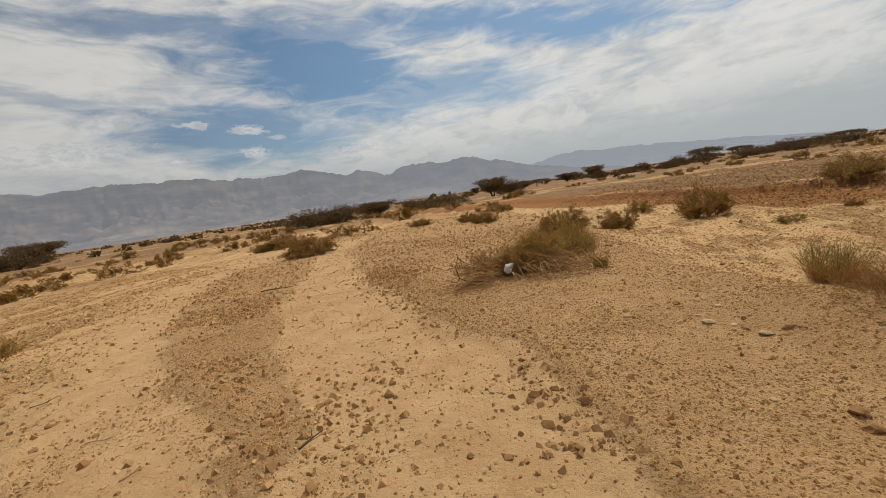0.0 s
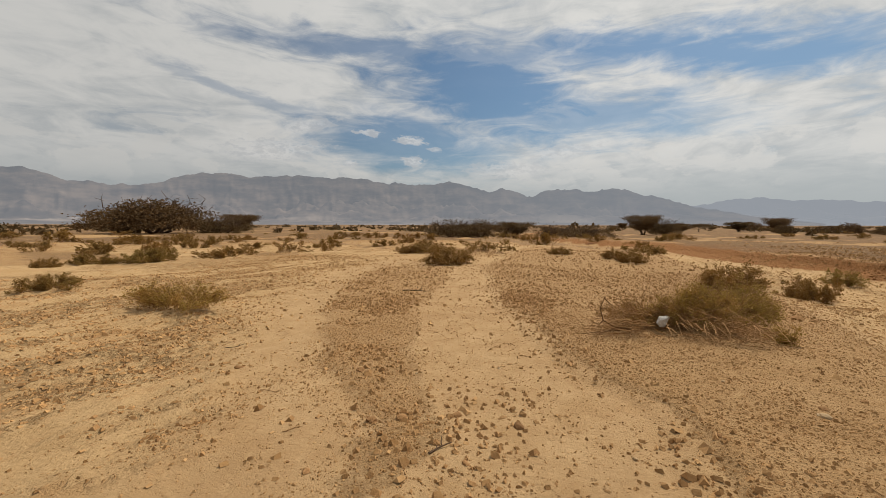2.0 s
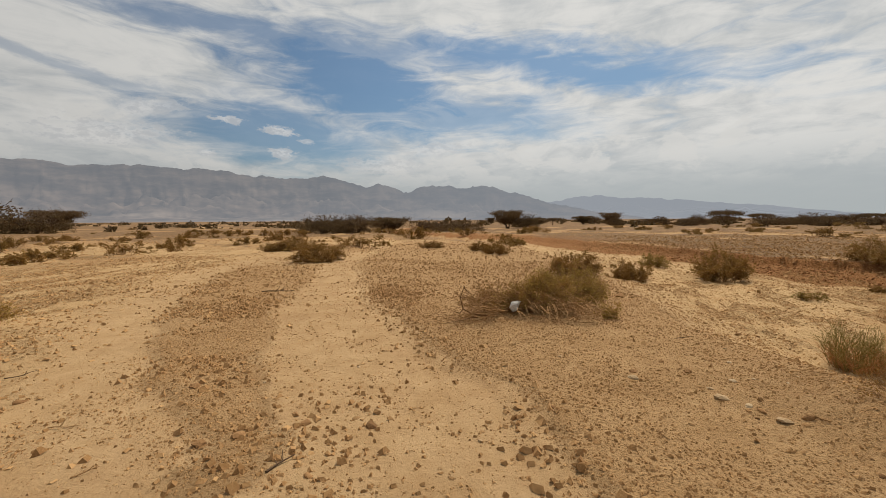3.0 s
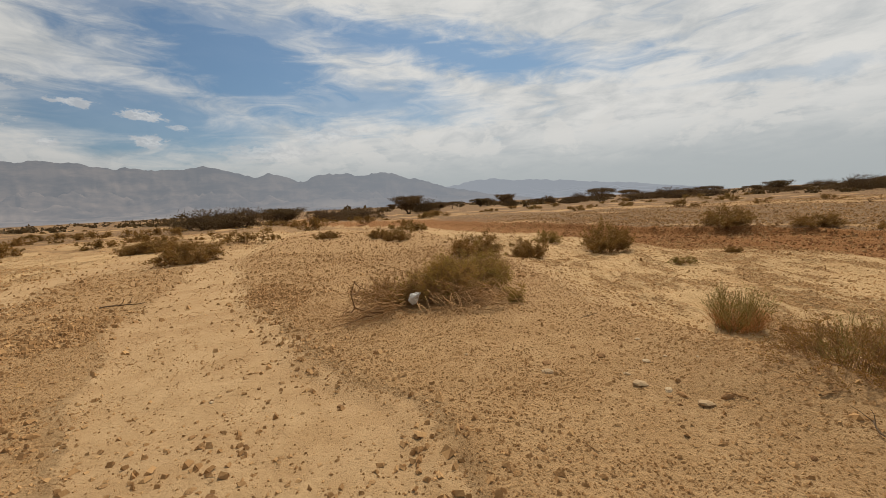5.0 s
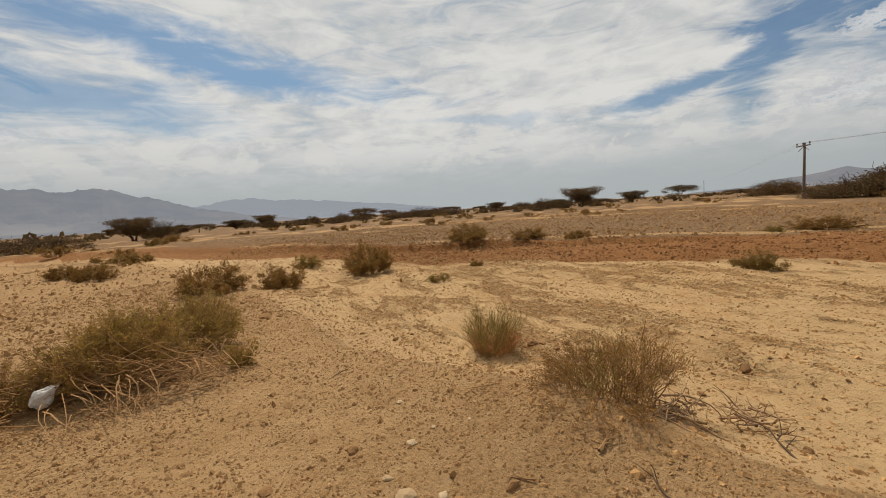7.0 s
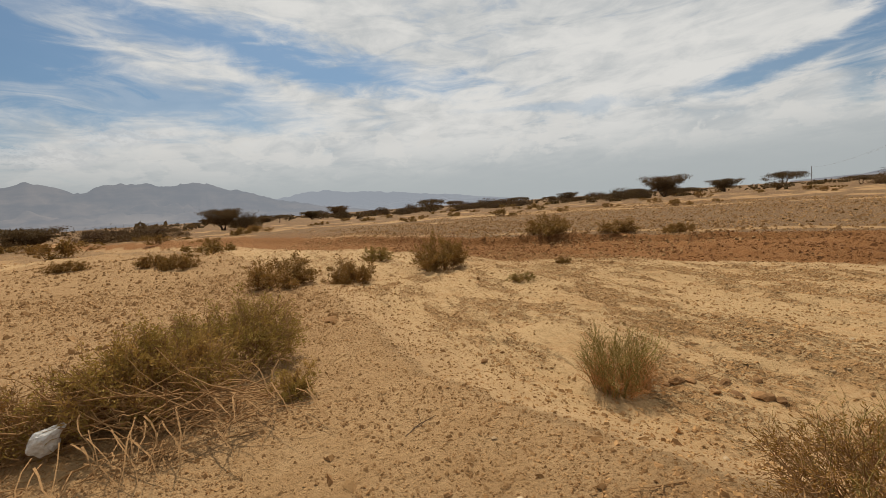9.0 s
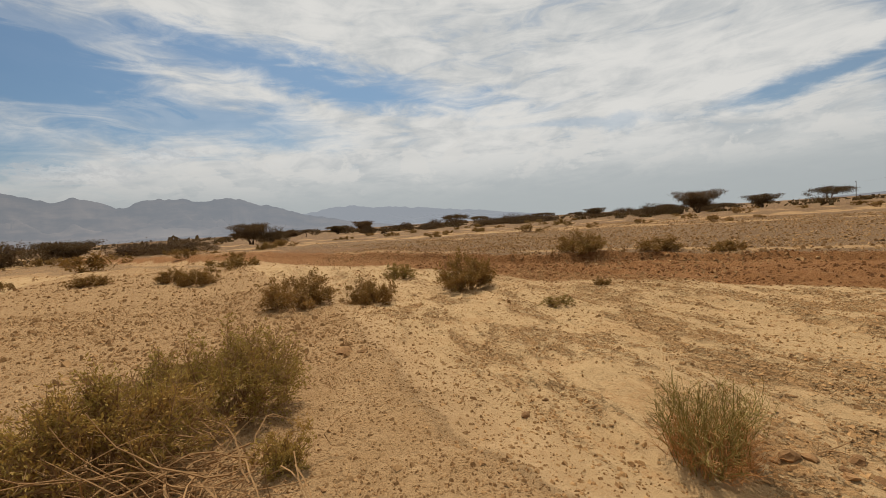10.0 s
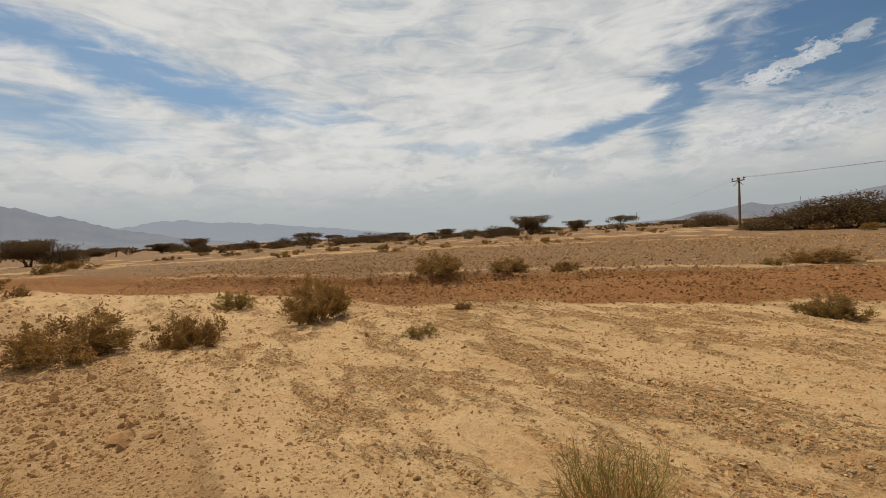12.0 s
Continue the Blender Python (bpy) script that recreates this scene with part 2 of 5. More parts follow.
def twig_material(name, pale, dark):
    m, n = material(name)
    at = place_of(n)
    luck = n.add("ShaderNodeNewGeometry").outputs["Random Per Island"]
    bark = n.noise(at, 60.0, 4.0, 0.7)
    colour = n.mix(luck, dark, pale)
    colour = n.mix(n.ramp(bark, 0.35, 0.7, 0.0, 0.5), colour, dark)
    finish(n, colour, 0.9, bark, 0.004, 0.8, 0.1)
    return m


def leaf_material(name, one, two, dry):
    m, n = material(name)
    luck = n.add("ShaderNodeNewGeometry").outputs["Random Per Island"]
    whole = n.add("ShaderNodeObjectInfo").outputs["Random"]
    patch = n.noise(place_of(n), 3.0, 3.0, 0.6)
    colour = n.mix(luck, one, two)
    colour = n.mix(n.ramp(n.math("ADD", n.math("MULTIPLY", patch, 0.7), n.math("MULTIPLY", whole, 0.3)), 0.38, 0.70, 0.0, 0.8), colour, dry)
    finish(n, colour, 0.75, None, spec=0.15, sheer=0.25)
    return m


def mountain_material(name, haze_share, glow=1.0, haze_gain_east=0.0):
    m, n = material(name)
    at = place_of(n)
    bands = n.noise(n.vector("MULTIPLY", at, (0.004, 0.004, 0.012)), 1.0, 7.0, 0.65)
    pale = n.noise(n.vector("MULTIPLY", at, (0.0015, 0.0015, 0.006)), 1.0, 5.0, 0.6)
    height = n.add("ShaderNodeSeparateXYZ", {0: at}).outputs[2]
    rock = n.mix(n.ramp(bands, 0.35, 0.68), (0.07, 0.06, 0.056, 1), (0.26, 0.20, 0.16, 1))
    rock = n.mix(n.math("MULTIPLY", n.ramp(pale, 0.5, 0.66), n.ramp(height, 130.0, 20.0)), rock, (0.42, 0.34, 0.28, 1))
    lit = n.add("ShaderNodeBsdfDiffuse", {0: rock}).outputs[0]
    # haze of the far air, painted as blue-grey emission mixed over the rock
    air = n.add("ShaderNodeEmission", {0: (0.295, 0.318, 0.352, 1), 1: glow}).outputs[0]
    # painted haze grows to the east, as for a range that recedes
    share = n.ramp(n.add("ShaderNodeSeparateXYZ", {0: at}).outputs[0], -2400.0, 900.0, haze_share, haze_share + haze_gain_east)
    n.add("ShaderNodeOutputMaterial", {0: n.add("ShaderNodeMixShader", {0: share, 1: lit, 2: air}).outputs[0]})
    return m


GROUND = ground_material()
STONE = stone_material("desert_stone", (0.35, 0.195, 0.085, 1), (0.15, 0.078, 0.033, 1), "object")
PALE_STONE = stone_material("pale_limestone", (0.495, 0.377, 0.234, 1), (0.324, 0.218, 0.117, 1), "object")
PEBBLE = stone_material("pebble", (0.47, 0.283, 0.127, 1), (0.25, 0.135, 0.054, 1), "island")
RED_CLOD = stone_material("red_clod", (0.34, 0.162, 0.06, 1), (0.16, 0.07, 0.026, 1), "island")
CLOD = stone_material("mud_clod", (0.50, 0.297, 0.127, 1), (0.29, 0.16, 0.067, 1), "island")
DRY_TWIG = twig_material("dry_twig", (0.423, 0.26, 0.12, 1), (0.198, 0.105, 0.0439, 1))
GREY_TWIG = twig_material("grey_twig", (0.42, 0.27, 0.15, 1), (0.20, 0.122, 0.066, 1))
STRAW_TWIG = twig_material("straw_twig", (0.44, 0.265, 0.12, 1), (0.20, 0.108, 0.045, 1))
DARK_BRANCH = twig_material("dark_branch", (0.216, 0.121, 0.0585, 1), (0.117, 0.063, 0.0292, 1))
DARK_TWIG = twig_material("dark_twig", (0.15, 0.0955, 0.0559, 1), (0.06, 0.0382, 0.0241, 1))
GREEN_TWIG = twig_material("green_stem", (0.36, 0.275, 0.088, 1), (0.215, 0.16, 0.05, 1))
ORANGE_TWIG = twig_material("orange_stalk", (0.58, 0.306, 0.12, 1), (0.4, 0.191, 0.0688, 1))
LEAF_OLIVE = leaf_material("olive_leaf", (0.28, 0.194, 0.043, 1), (0.39, 0.272, 0.0731, 1), (0.44, 0.237, 0.0671, 1))
LEAF_FAR = leaf_material("dusty_leaf", (0.19, 0.113, 0.0318, 1), (0.27, 0.162, 0.0473, 1), (0.29, 0.158, 0.049, 1))
LEAF_MID = leaf_material("dusty_olive_leaf", (0.19, 0.125, 0.032, 1), (0.265, 0.168, 0.048, 1), (0.29, 0.155, 0.045, 1))
LEAF_RUST = leaf_material("rusty_leaf", (0.255, 0.138, 0.035, 1), (0.20, 0.118, 0.03, 1), (0.29, 0.163, 0.05, 1))
LEAF_DRY = leaf_material("dry_leaf", (0.34, 0.177, 0.0447, 1), (0.27, 0.158, 0.0404, 1), (0.38, 0.215, 0.0671, 1))
LEAF_GREEN = leaf_material("green_leaf", (0.2, 0.153, 0.0361, 1), (0.28, 0.203, 0.0533, 1), (0.34, 0.205, 0.0602, 1))
LEAF_ACACIA = leaf_material("acacia_leaf", (0.082, 0.054, 0.022, 1), (0.128, 0.08, 0.034, 1), (0.15, 0.085, 0.037, 1))

# ---- the lie of the land ----


def lattice(ix, iy, seed):
    h = (ix.astype(np.int64) * 374761393 + iy.astype(np.int64) * 668265263 + seed * 974711) & 0xFFFFFFFF
    h = ((h ^ (h >> 13)) * 1274126177) & 0xFFFFFFFF
    return ((h ^ (h >> 16)) & 0xFFFF) / 65535.0


def soft_noise(x, y, seed=0):
    ix, iy = np.floor(x), np.floor(y)
    fx, fy = x - ix, y - iy
    fx, fy = fx * fx * (3 - 2 * fx), fy * fy * (3 - 2 * fy)
    a, b = lattice(ix, iy, seed), lattice(ix + 1, iy, seed)
    c, d = lattice(ix, iy + 1, seed), lattice(ix + 1, iy + 1, seed)
    return (a + (b - a) * fx) * (1 - fy) + (c + (d - c) * fx) * fy - 0.5


def rough_noise(x, y, seed=0, octaves=4):
    total, size = 0.0, 1.0
    for k in range(octaves):
        total = total + soft_noise(x, y, seed + k) * size
        x, y, size = x * 2.03 + 3.1, y * 2.03 - 1.7, size * 0.5
    return total


def step(low, high, v):
    s = np.clip((v - low) / (high - low), 0, 1)
    return s * s * (3 - 2 * s)


def edge_line(y, ys, xs):
    return np.interp(y, ys, xs)


def mud_lip(x, y):
    """Distance past the broken edge of the mud plate."""
    return x - edge_line(y, (5.0, 5.5, 5.87, 6.39, 6.85, 7.3), (4.62, 4.79, 4.92, 5.11, 5.37, 5.65))


def mud_plate(x, y):
    lip = mud_lip(x, y)
    return step(0.0, 0.05, lip) * step(0.75, 0.45, lip) * np.exp(-((y - 6.0) / 0.95) ** 4)


def land(x, y):
    """Height, and how far the ground is gravel, red earth and broken crust, at places x, y."""
    x, y = np.asarray(x, float), np.asarray(y, float)
    wx = x + rough_noise(x * 0.6, y * 0.6, 11, 3) * 0.45 * (0.2 + 0.8 * step(19, 14, y))
    wash_edge = edge_line(y, (-30, 0, 3, 5, 6, 8, 11.6, 15, 18, 24, 30, 42, 60), (5, 4.2, 3.7, 3.5, 3.55, 3.95, 4.5, 4.9, 4.6, 4.0, 2.0, -3.0, -14))
    path_left = edge_line(y, (-20, 0, 2.3, 3.1, 4.7, 6.7, 9.8, 15.2), (-1.0, -1.1, -1.3, -1.5, -2.1, -3.0, -3.6, -4.6))
    path_right = edge_line(y, (-20, 0, 2.6, 3.3, 3.9, 4.5, 6.3, 8.9, 16.7), (1.0, 0.8, 0.5, 0.42, 0.2, -0.2, -0.85, -1.8, -3.7))
    strip_out = edge_line(y, (-20, 0, 2, 3, 4.2, 6.7, 12.5, 16.8), (-1.2, -1.3, -1.5, -2.0, -3.2, -4.9, -7.2, -7.4))
    bank_foot = edge_line(y, (-40, 2.8, 5.1, 8.3, 11.5, 14.5, 20, 24, 28, 33, 37, 42, 60), (15.5, 13.2, 12.6, 11.2, 10.0, 10.3, 9.3, 7.2, 6.4, 5.3, 3.5, 0.8, -10.5))
    bank_top = edge_line(y, (-40, 1.5, 5, 8.2, 11.7, 14.7, 20, 24, 28, 33, 37, 42, 60), (26, 21, 18.5, 16.2, 14.6, 12.5, 10.7, 8.8, 8.0, 7.0, 5.3, 2.7, -8))
    near = step(24, 19, y)
    rise_end = step(34, 27, y)
    far = np.hypot(x, y)
    wash = step(-0.25, 1.1, wx - wash_edge)
    bank = step(0, 1, (wx - bank_foot) / np.maximum(bank_top - bank_foot, 0.8))
    left = step(0.4, 2.5, strip_out - wx)
    path = step(-0.2, 0.25, wx - path_left) * step(-0.2, 0.25, path_right - wx)
    z = 0.10 * np.exp(-((x - 1.8) ** 2 + (y - 5) ** 2) / 9) - 0.33 * wash + 0.23 * bank * wash - 0.09 * left - 0.035 * path
    z = z + 0.14 * np.exp(-((x + 7.6) ** 2 + (y - 5.9) ** 2) / 1.1) + 0.16 * np.exp(-((x - 3.7) ** 2 + (y - 3.4) ** 2) / 0.6)
    z = z + 0.06 * np.exp(-((x - 1.2) ** 2 + (y - 6.4) ** 2) / 1.2)
    z = z + 0.05 * rough_noise(x * 0.45, y * 0.45, 21, 3) + 0.10 * rough_noise(x / 23, y / 23, 31, 2) * step(12, 45, far)
    z = z - 0.09 * wash * (1 - bank) * step(9.5, 12.5, y) * step(22, 17, y)
    z = z - 0.15 * step(8, 12.5, y) * step(20, 15, y) * (1 - wash) * step(-3, 0, x)
    # plate of dried mud with a broken lip in the wash
    lip = mud_lip(x, y)
    z = z + 0.05 * step(-0.03, 0.03, lip + 0.06 * soft_noise(x * 5, y * 5, 5)) * np.exp(-((y - 6.1) / 0.9) ** 4) * step(1.6, 0.4, lip)
    # undercut lip along the top of the bank
    soft = np.clip((y - 15.5) * 0.05, 0.05, 0.5)
    z = z + (0.14 + 0.10 * step(10, 13, y)) * step(-1.0, 1.0, (wx - bank_top + (0.1 + 0.4 * step(18, 14, y)) * soft_noise(x * 0.9, y * 0.9, 19)) / soft) * wash * step(4, 8, y) * step(60, 30, y)
    # little scarps cut by running water, along the washes
    across, along = x * 0.95 - y * 0.31, x * 0.31 + y * 0.95
    flow = rough_noise(along / 4.2, across * 0.9, 51, 4)
    flats = np.maximum(np.maximum(wash * (1 - bank), left), step(16, 24, y))
    scarp = sum(step(t - 0.012, t + 0.012, flow) for t in (-0.26, -0.10, 0.03, 0.15, 0.29))
    z = z + 0.028 * scarp * flats * step(400, 120, far)
    # old wheel tracks that run along the washes
    bow = 0.5 * soft_noise(along / 9, 0 * along, 17)
    for c, side in ((-8.6, left), (-9.7, left), (-10.9, left), (-11.6, left), (-12.8, left), (-14.5, left), (-16.2, left), (4.4, wash), (5.2, wash), (5.9, wash), (7.0, wash)):
        d = across - c - bow
        z = z - 0.032 * side * (1 - bank) * (np.exp(-(d / 0.11) ** 2) - 0.5 * np.exp(-((np.abs(d) - 0.24) / 0.09) ** 2)) * step(60, 25, far)
    for c in (0.12, 0.42):
        d = wx - path_right - 0.25 + c
        z = z - 0.014 * np.exp(-(d / 0.07) ** 2) * near
    # ground cover
    streak = rough_noise((x * 0.85 - y * 0.5) / 9, (x * 0.5 + y * 0.85) / 2.6, 41, 3)
    right_streak = rough_noise((x * 0.5 - y * 0.86) / 16, (x * 0.86 + y * 0.5) / 3.2, 47, 3)
    mound = step(-0.25, 0.45, wx - path_right) * step(0.25, -0.2, wx - wash_edge) * rise_end
    strip = step(-0.5, 0.5, wx - strip_out) * step(0.25, -0.25, wx - path_left) * step(19, 12, y)
    past = wx - bank_top
    pale_bands = 0.35 * np.exp(-((past - 1.9) / 0.4) ** 2) * step(18, 14, y) + 0.3 * step(0.32, 0.46, right_streak)
    lane = 0.57 * x + 0.82 * y + 3.0 * soft_noise(x / 12, y / 12, 7)
    pale_bands = pale_bands + 0.65 * np.exp(-((lane - 46.0) / 0.8) ** 2) + 0.5 * np.exp(-((lane - 50.0) / 0.7) ** 2) + 0.5 * np.exp(-((lane - 64.0) / 0.8) ** 2)
    beyond = step(-0.9, 0.2, past) * (1 - np.clip(pale_bands, 0, 1)) * wash
    plain = step(-0.22, 0.12, streak) * step(17, 26, y + np.clip(-x - 4, 0, 30) * 0.6) * (1 - wash) * 0.95
    gravel = np.clip(np.maximum.reduce([mound * (0.72 + 0.09 * step(7, 11, y)), strip * 0.70, beyond * 0.97, plain * 0.93]) + 0.0, 0, 1)
    gravel = np.maximum(gravel, 0.96 * step(45, 120, far) * step(-0.35, -0.1, right_streak))
    gravel = np.maximum(gravel, 0.95 * step(28, 48, far) * step(-0.55, -0.25, streak) * (1 - np.clip(pale_bands, 0, 1) * wash))
    red = step(0.01, 0.15, bank) * step(0.9, -0.1, past) * wash
    red = np.maximum(red, 0.42 * step(0.0, 0.5, past) * step(7, 2.5, past) * step(16, 21, y) * wash)
    red = np.maximum(red, 0.34 * np.exp(-((x - 3.2) ** 2 / 0.5 + (y - 3.5) ** 2 / 0.9)))
    red = np.maximum(red, 0.45 * np.exp(-((x + 6.6) ** 2 / 1.5 + (y - 2.4) ** 2 / 0.4)))
    crust = wash * (1 - bank) * step(-0.06, 0.18, 0.4 * rough_noise(along * 0.35, across * 0.9, 61, 4) + 0.7 * rough_noise(along * 1.3, across * 4.2, 8, 5))
    smooth = np.maximum(np.exp(-((wx - wash_edge - 0.6) / 0.4) ** 2) * step(9, 6, y), step(4.2, 3.2, y) * step(0.3, -0.3, x - 5.6 - 0.33 * (y - 1.9)))
    crust = crust * (1 - 0.9 * smooth)
    crust = np.maximum(crust, 0.85 * left * step(-0.10, 0.10, 0.6 * rough_noise(along * 0.3, across * 0.9, 63, 4) + 0.6 * rough_noise(along * 0.7, across * 2.4, 65, 4)))
    small = rough_noise(x * 3.6, y * 3.6, 71, 2)
    z = z + step(90, 30, far) * (0.012 * rough_noise(x * 2.2, y * 2.2, 81, 3) + small * (0.010 + 0.018 * crust + 0.008 * gravel))
    lumps = step(0.02, 0.22, rough_noise(along * 2.6, across * 5.0, 73, 3))
    z = z + step(40, 20, far) * (0.018 * crust * lumps + 0.012 * gravel * rough_noise(x * 7, y * 7, 75, 2))
    z = z + step(23, 16, y) * 0.10 * red * rough_noise(x * 1.8, y * 1.8, 91, 4)
    return z, gravel, red, crust, np.clip(flats, 0, 1) * (1 - red)


GRID = {}


def heights(x, y):
    """Heights on the ground mesh itself."""
    x, y = np.asarray(x, float), np.asarray(y, float)
    xs, ys, z = GRID["x"], GRID["y"], GRID["z"]
    i = np.clip(np.searchsorted(xs, x) - 1, 0, len(xs) - 2)
    j = np.clip(np.searchsorted(ys, y) - 1, 0, len(ys) - 2)
    u, v = (x - xs[i]) / (xs[i + 1] - xs[i]), (y - ys[j]) / (ys[j + 1] - ys[j])
    return (z[j, i] * (1 - u) + z[j, i + 1] * u) * (1 - v) + (z[j + 1, i] * (1 - u) + z[j + 1, i + 1] * u) * v


def height(x, y):
    return float(heights(x, y))


def mesh_from(name, verts, faces, mat, smooth=False):
    me = bpy.data.meshes.new(name)
    verts, faces = np.asarray(verts, np.float32), np.asarray(faces, np.int32)
    k = faces.shape[1]
    me.vertices.add(len(verts))
    me.vertices.foreach_set("co", verts.ravel())
    me.loops.add(faces.size)
    me.loops.foreach_set("vertex_index", faces.ravel())
    me.polygons.add(len(faces))
    me.polygons.foreach_set("loop_start", np.arange(0, faces.size, k, dtype=np.int32))
    me.update(calc_edges=True)
    me.polygons.foreach_set("use_smooth", np.full(len(faces), smooth))
    me.materials.append(mat)
    return me


def graded(low, high, fine, reach, growth=1.09):
    mid = np.arange(low, high + fine / 2, fine)
    out, d, s = [], 0.0, fine
    while d < reach:
        s *= 1.02 if d < 12 else growth
        d += s
        out.append(d)
    out = np.array(out)
    return np.concatenate([low - out[::-1], mid, high + out])


def build_ground():
    xs, ys = graded(-6.0, 9.5, 0.05, 3600, 1.09), graded(1.5, 11.0, 0.05, 3600, 1.09)
    gx, gy = np.meshgrid(xs, ys)
    z, gravel, red, crust, cut = land(gx.ravel(), gy.ravel())
    w, h = len(xs), len(ys)
    GRID.update(x=xs, y=ys, z=z.reshape(h, w))
    i = (np.arange(h - 1)[:, None] * w + np.arange(w - 1)[None, :]).ravel()
    me = mesh_from("ground", np.stack([gx.ravel(), gy.ravel(), z], 1), np.stack([i, i + 1, i + w + 1, i + w], 1), GROUND, True)
    for key, values in (("gravel", gravel), ("red", red), ("crust", crust), ("flats", cut)):
        me.attributes.new(key, "FLOAT", "POINT").data.foreach_set("value", values.astype(np.float32))
    tagged(new("ground", me), "pale sandy desert ground with gravel patches and washes", "ground", kind="structure")


build_ground()


def build_mountains(name, label, span, skyline, near_r, far_r, seed, mat):
    """A range along the compass span: crest, foothills in front of it, gullies and an apron of scree."""
    count, rows = int((span[1] - span[0]) * 6), 50
    az = np.radians(np.linspace(span[0], span[1], count))
    a, u = np.meshgrid(az, np.linspace(0, 1, rows))
    s = np.degrees(a)
    top = np.interp(s, [p[0] for p in skyline], [p[1] for p in skyline])
    size = np.clip(top / 4.0, 0, 1)
    jag = size * (0.5 * rough_noise(s * 0.35, 0 * s, seed + 5, 3) + 0.55 * (0.3 - np.abs(rough_noise(s * 0.55, 0 * s, seed + 6, 4))))
    bend = s + 1.3 * rough_noise(s * 0.25, u * 2.0, seed + 1, 3)
    spur = 1 - 2 * np.abs(rough_noise(bend * 0.36, u * 6.0, seed, 3))
    fine = 1 - 2 * np.abs(rough_noise(bend * 0.9, u * 15.0, seed + 9, 2))
    el = 0.10 * top * step(0.0, 0.45, u)
    for at, share, wide, k in ((1.0, 1.0, 0.30, 0), (0.72, 0.66, 0.20, 3), (0.50, 0.40, 0.16, 6)):
        crest = top * (share if at == 1.0 else share * (0.72 + 0.75 * rough_noise(s * 0.17, 0 * s + k, seed + 20 + k, 4)))
        crest = np.clip(crest, 0, top) + (jag * step(0.80, 1.0, u) if at == 1.0 else 0)
        where = at + (0 if at == 1.0 else 0.10 * rough_noise(s * 0.12, 0 * s, seed + 30 + k, 2))
        d = np.abs(u - where) / wide
        el = np.maximum(el, crest * np.clip(1 - d, 0, 1) ** 1.15)
    fade = np.clip((1 - u) * 7, 0, 1)
    el = el * (1 + fade * (0.32 * (spur - 0.72) + 0.22 * (fine - 0.72)))
    el = np.maximum(el, 0)
    r = near_r + (far_r - near_r) * u
    z = np.tan(np.radians(el)) * r + 1.0
    z[0] = -12
    verts = np.stack([np.sin(a) * r, np.cos(a) * r, z], -1).reshape(-1, 3)
    i = (np.arange(rows - 1)[:, None] * count + np.arange(count - 1)[None, :]).ravel()
    faces = np.stack([i, i + 1, i + count + 1, i + count], 1)
    tagged(new(name, mesh_from(name, verts, faces, mat, True)), label, "mountains", kind="structure")


SKYLINE = [(-85, 3.6), (-72.6, 3.95), (-68, 4.5), (-63.2, 5.4), (-60.5, 4.8), (-57, 4.4), (-53, 4.7), (-49.6, 5.7), (-46, 6.05), (-32, 6.2), (-25.7, 5.7), (-17, 5.65), (-12.4, 4.75), (-10, 5.0), (-6, 3.8), (-2.5, 4.8), (2, 4.45), (5.6, 4.4), (10, 3.5), (13.5, 2.2), (18, 1.2), (25, 0.2)]
# distance haze is put into each range's material as a glow
build_mountains("backdrop_mountains", "hazy blue-grey desert mountain range on the horizon", (-85, 25), SKYLINE, 2600, 4200, 100, mountain_material("mountain_rock_haze_glow", 0.62, 1.04, 0.22))
build_mountains("backdrop_far_range", "pale blue far mountain range with painted haze", (2, 47), [(2, 1.2), (13.5, 2.2), (18.5, 3.0), (22, 2.9), (27.4, 2.3), (35, 1.6), (40, 1.0), (47, 0.1)], 4250, 4650, 120, mountain_material("far_rock_haze_glow", 0.93, 1.3))
build_mountains("backdrop_ridge", "hazy distant ridge beyond the power line", (75, 130), [(75, 0.1), (80.4, 0.3), (83, 0.85), (88.4, 1.6), (90.3, 1.25), (96, 1.95), (98.5, 2.3), (110, 3.4), (130, 4.0)], 2900, 3900, 140, mountain_material("ridge_rock_haze_glow", 0.78))

# ---- plants ----


def part(name, me, parent, label=""):
    ob = new(name, me)
    ob.parent = parent
    return tagged(ob, label)


def thing(name, x, y, z, turn=0.0):
    ob = new(name)
    ob.matrix_world = pose(x, y, z, 0, 0, turn)
    return ob


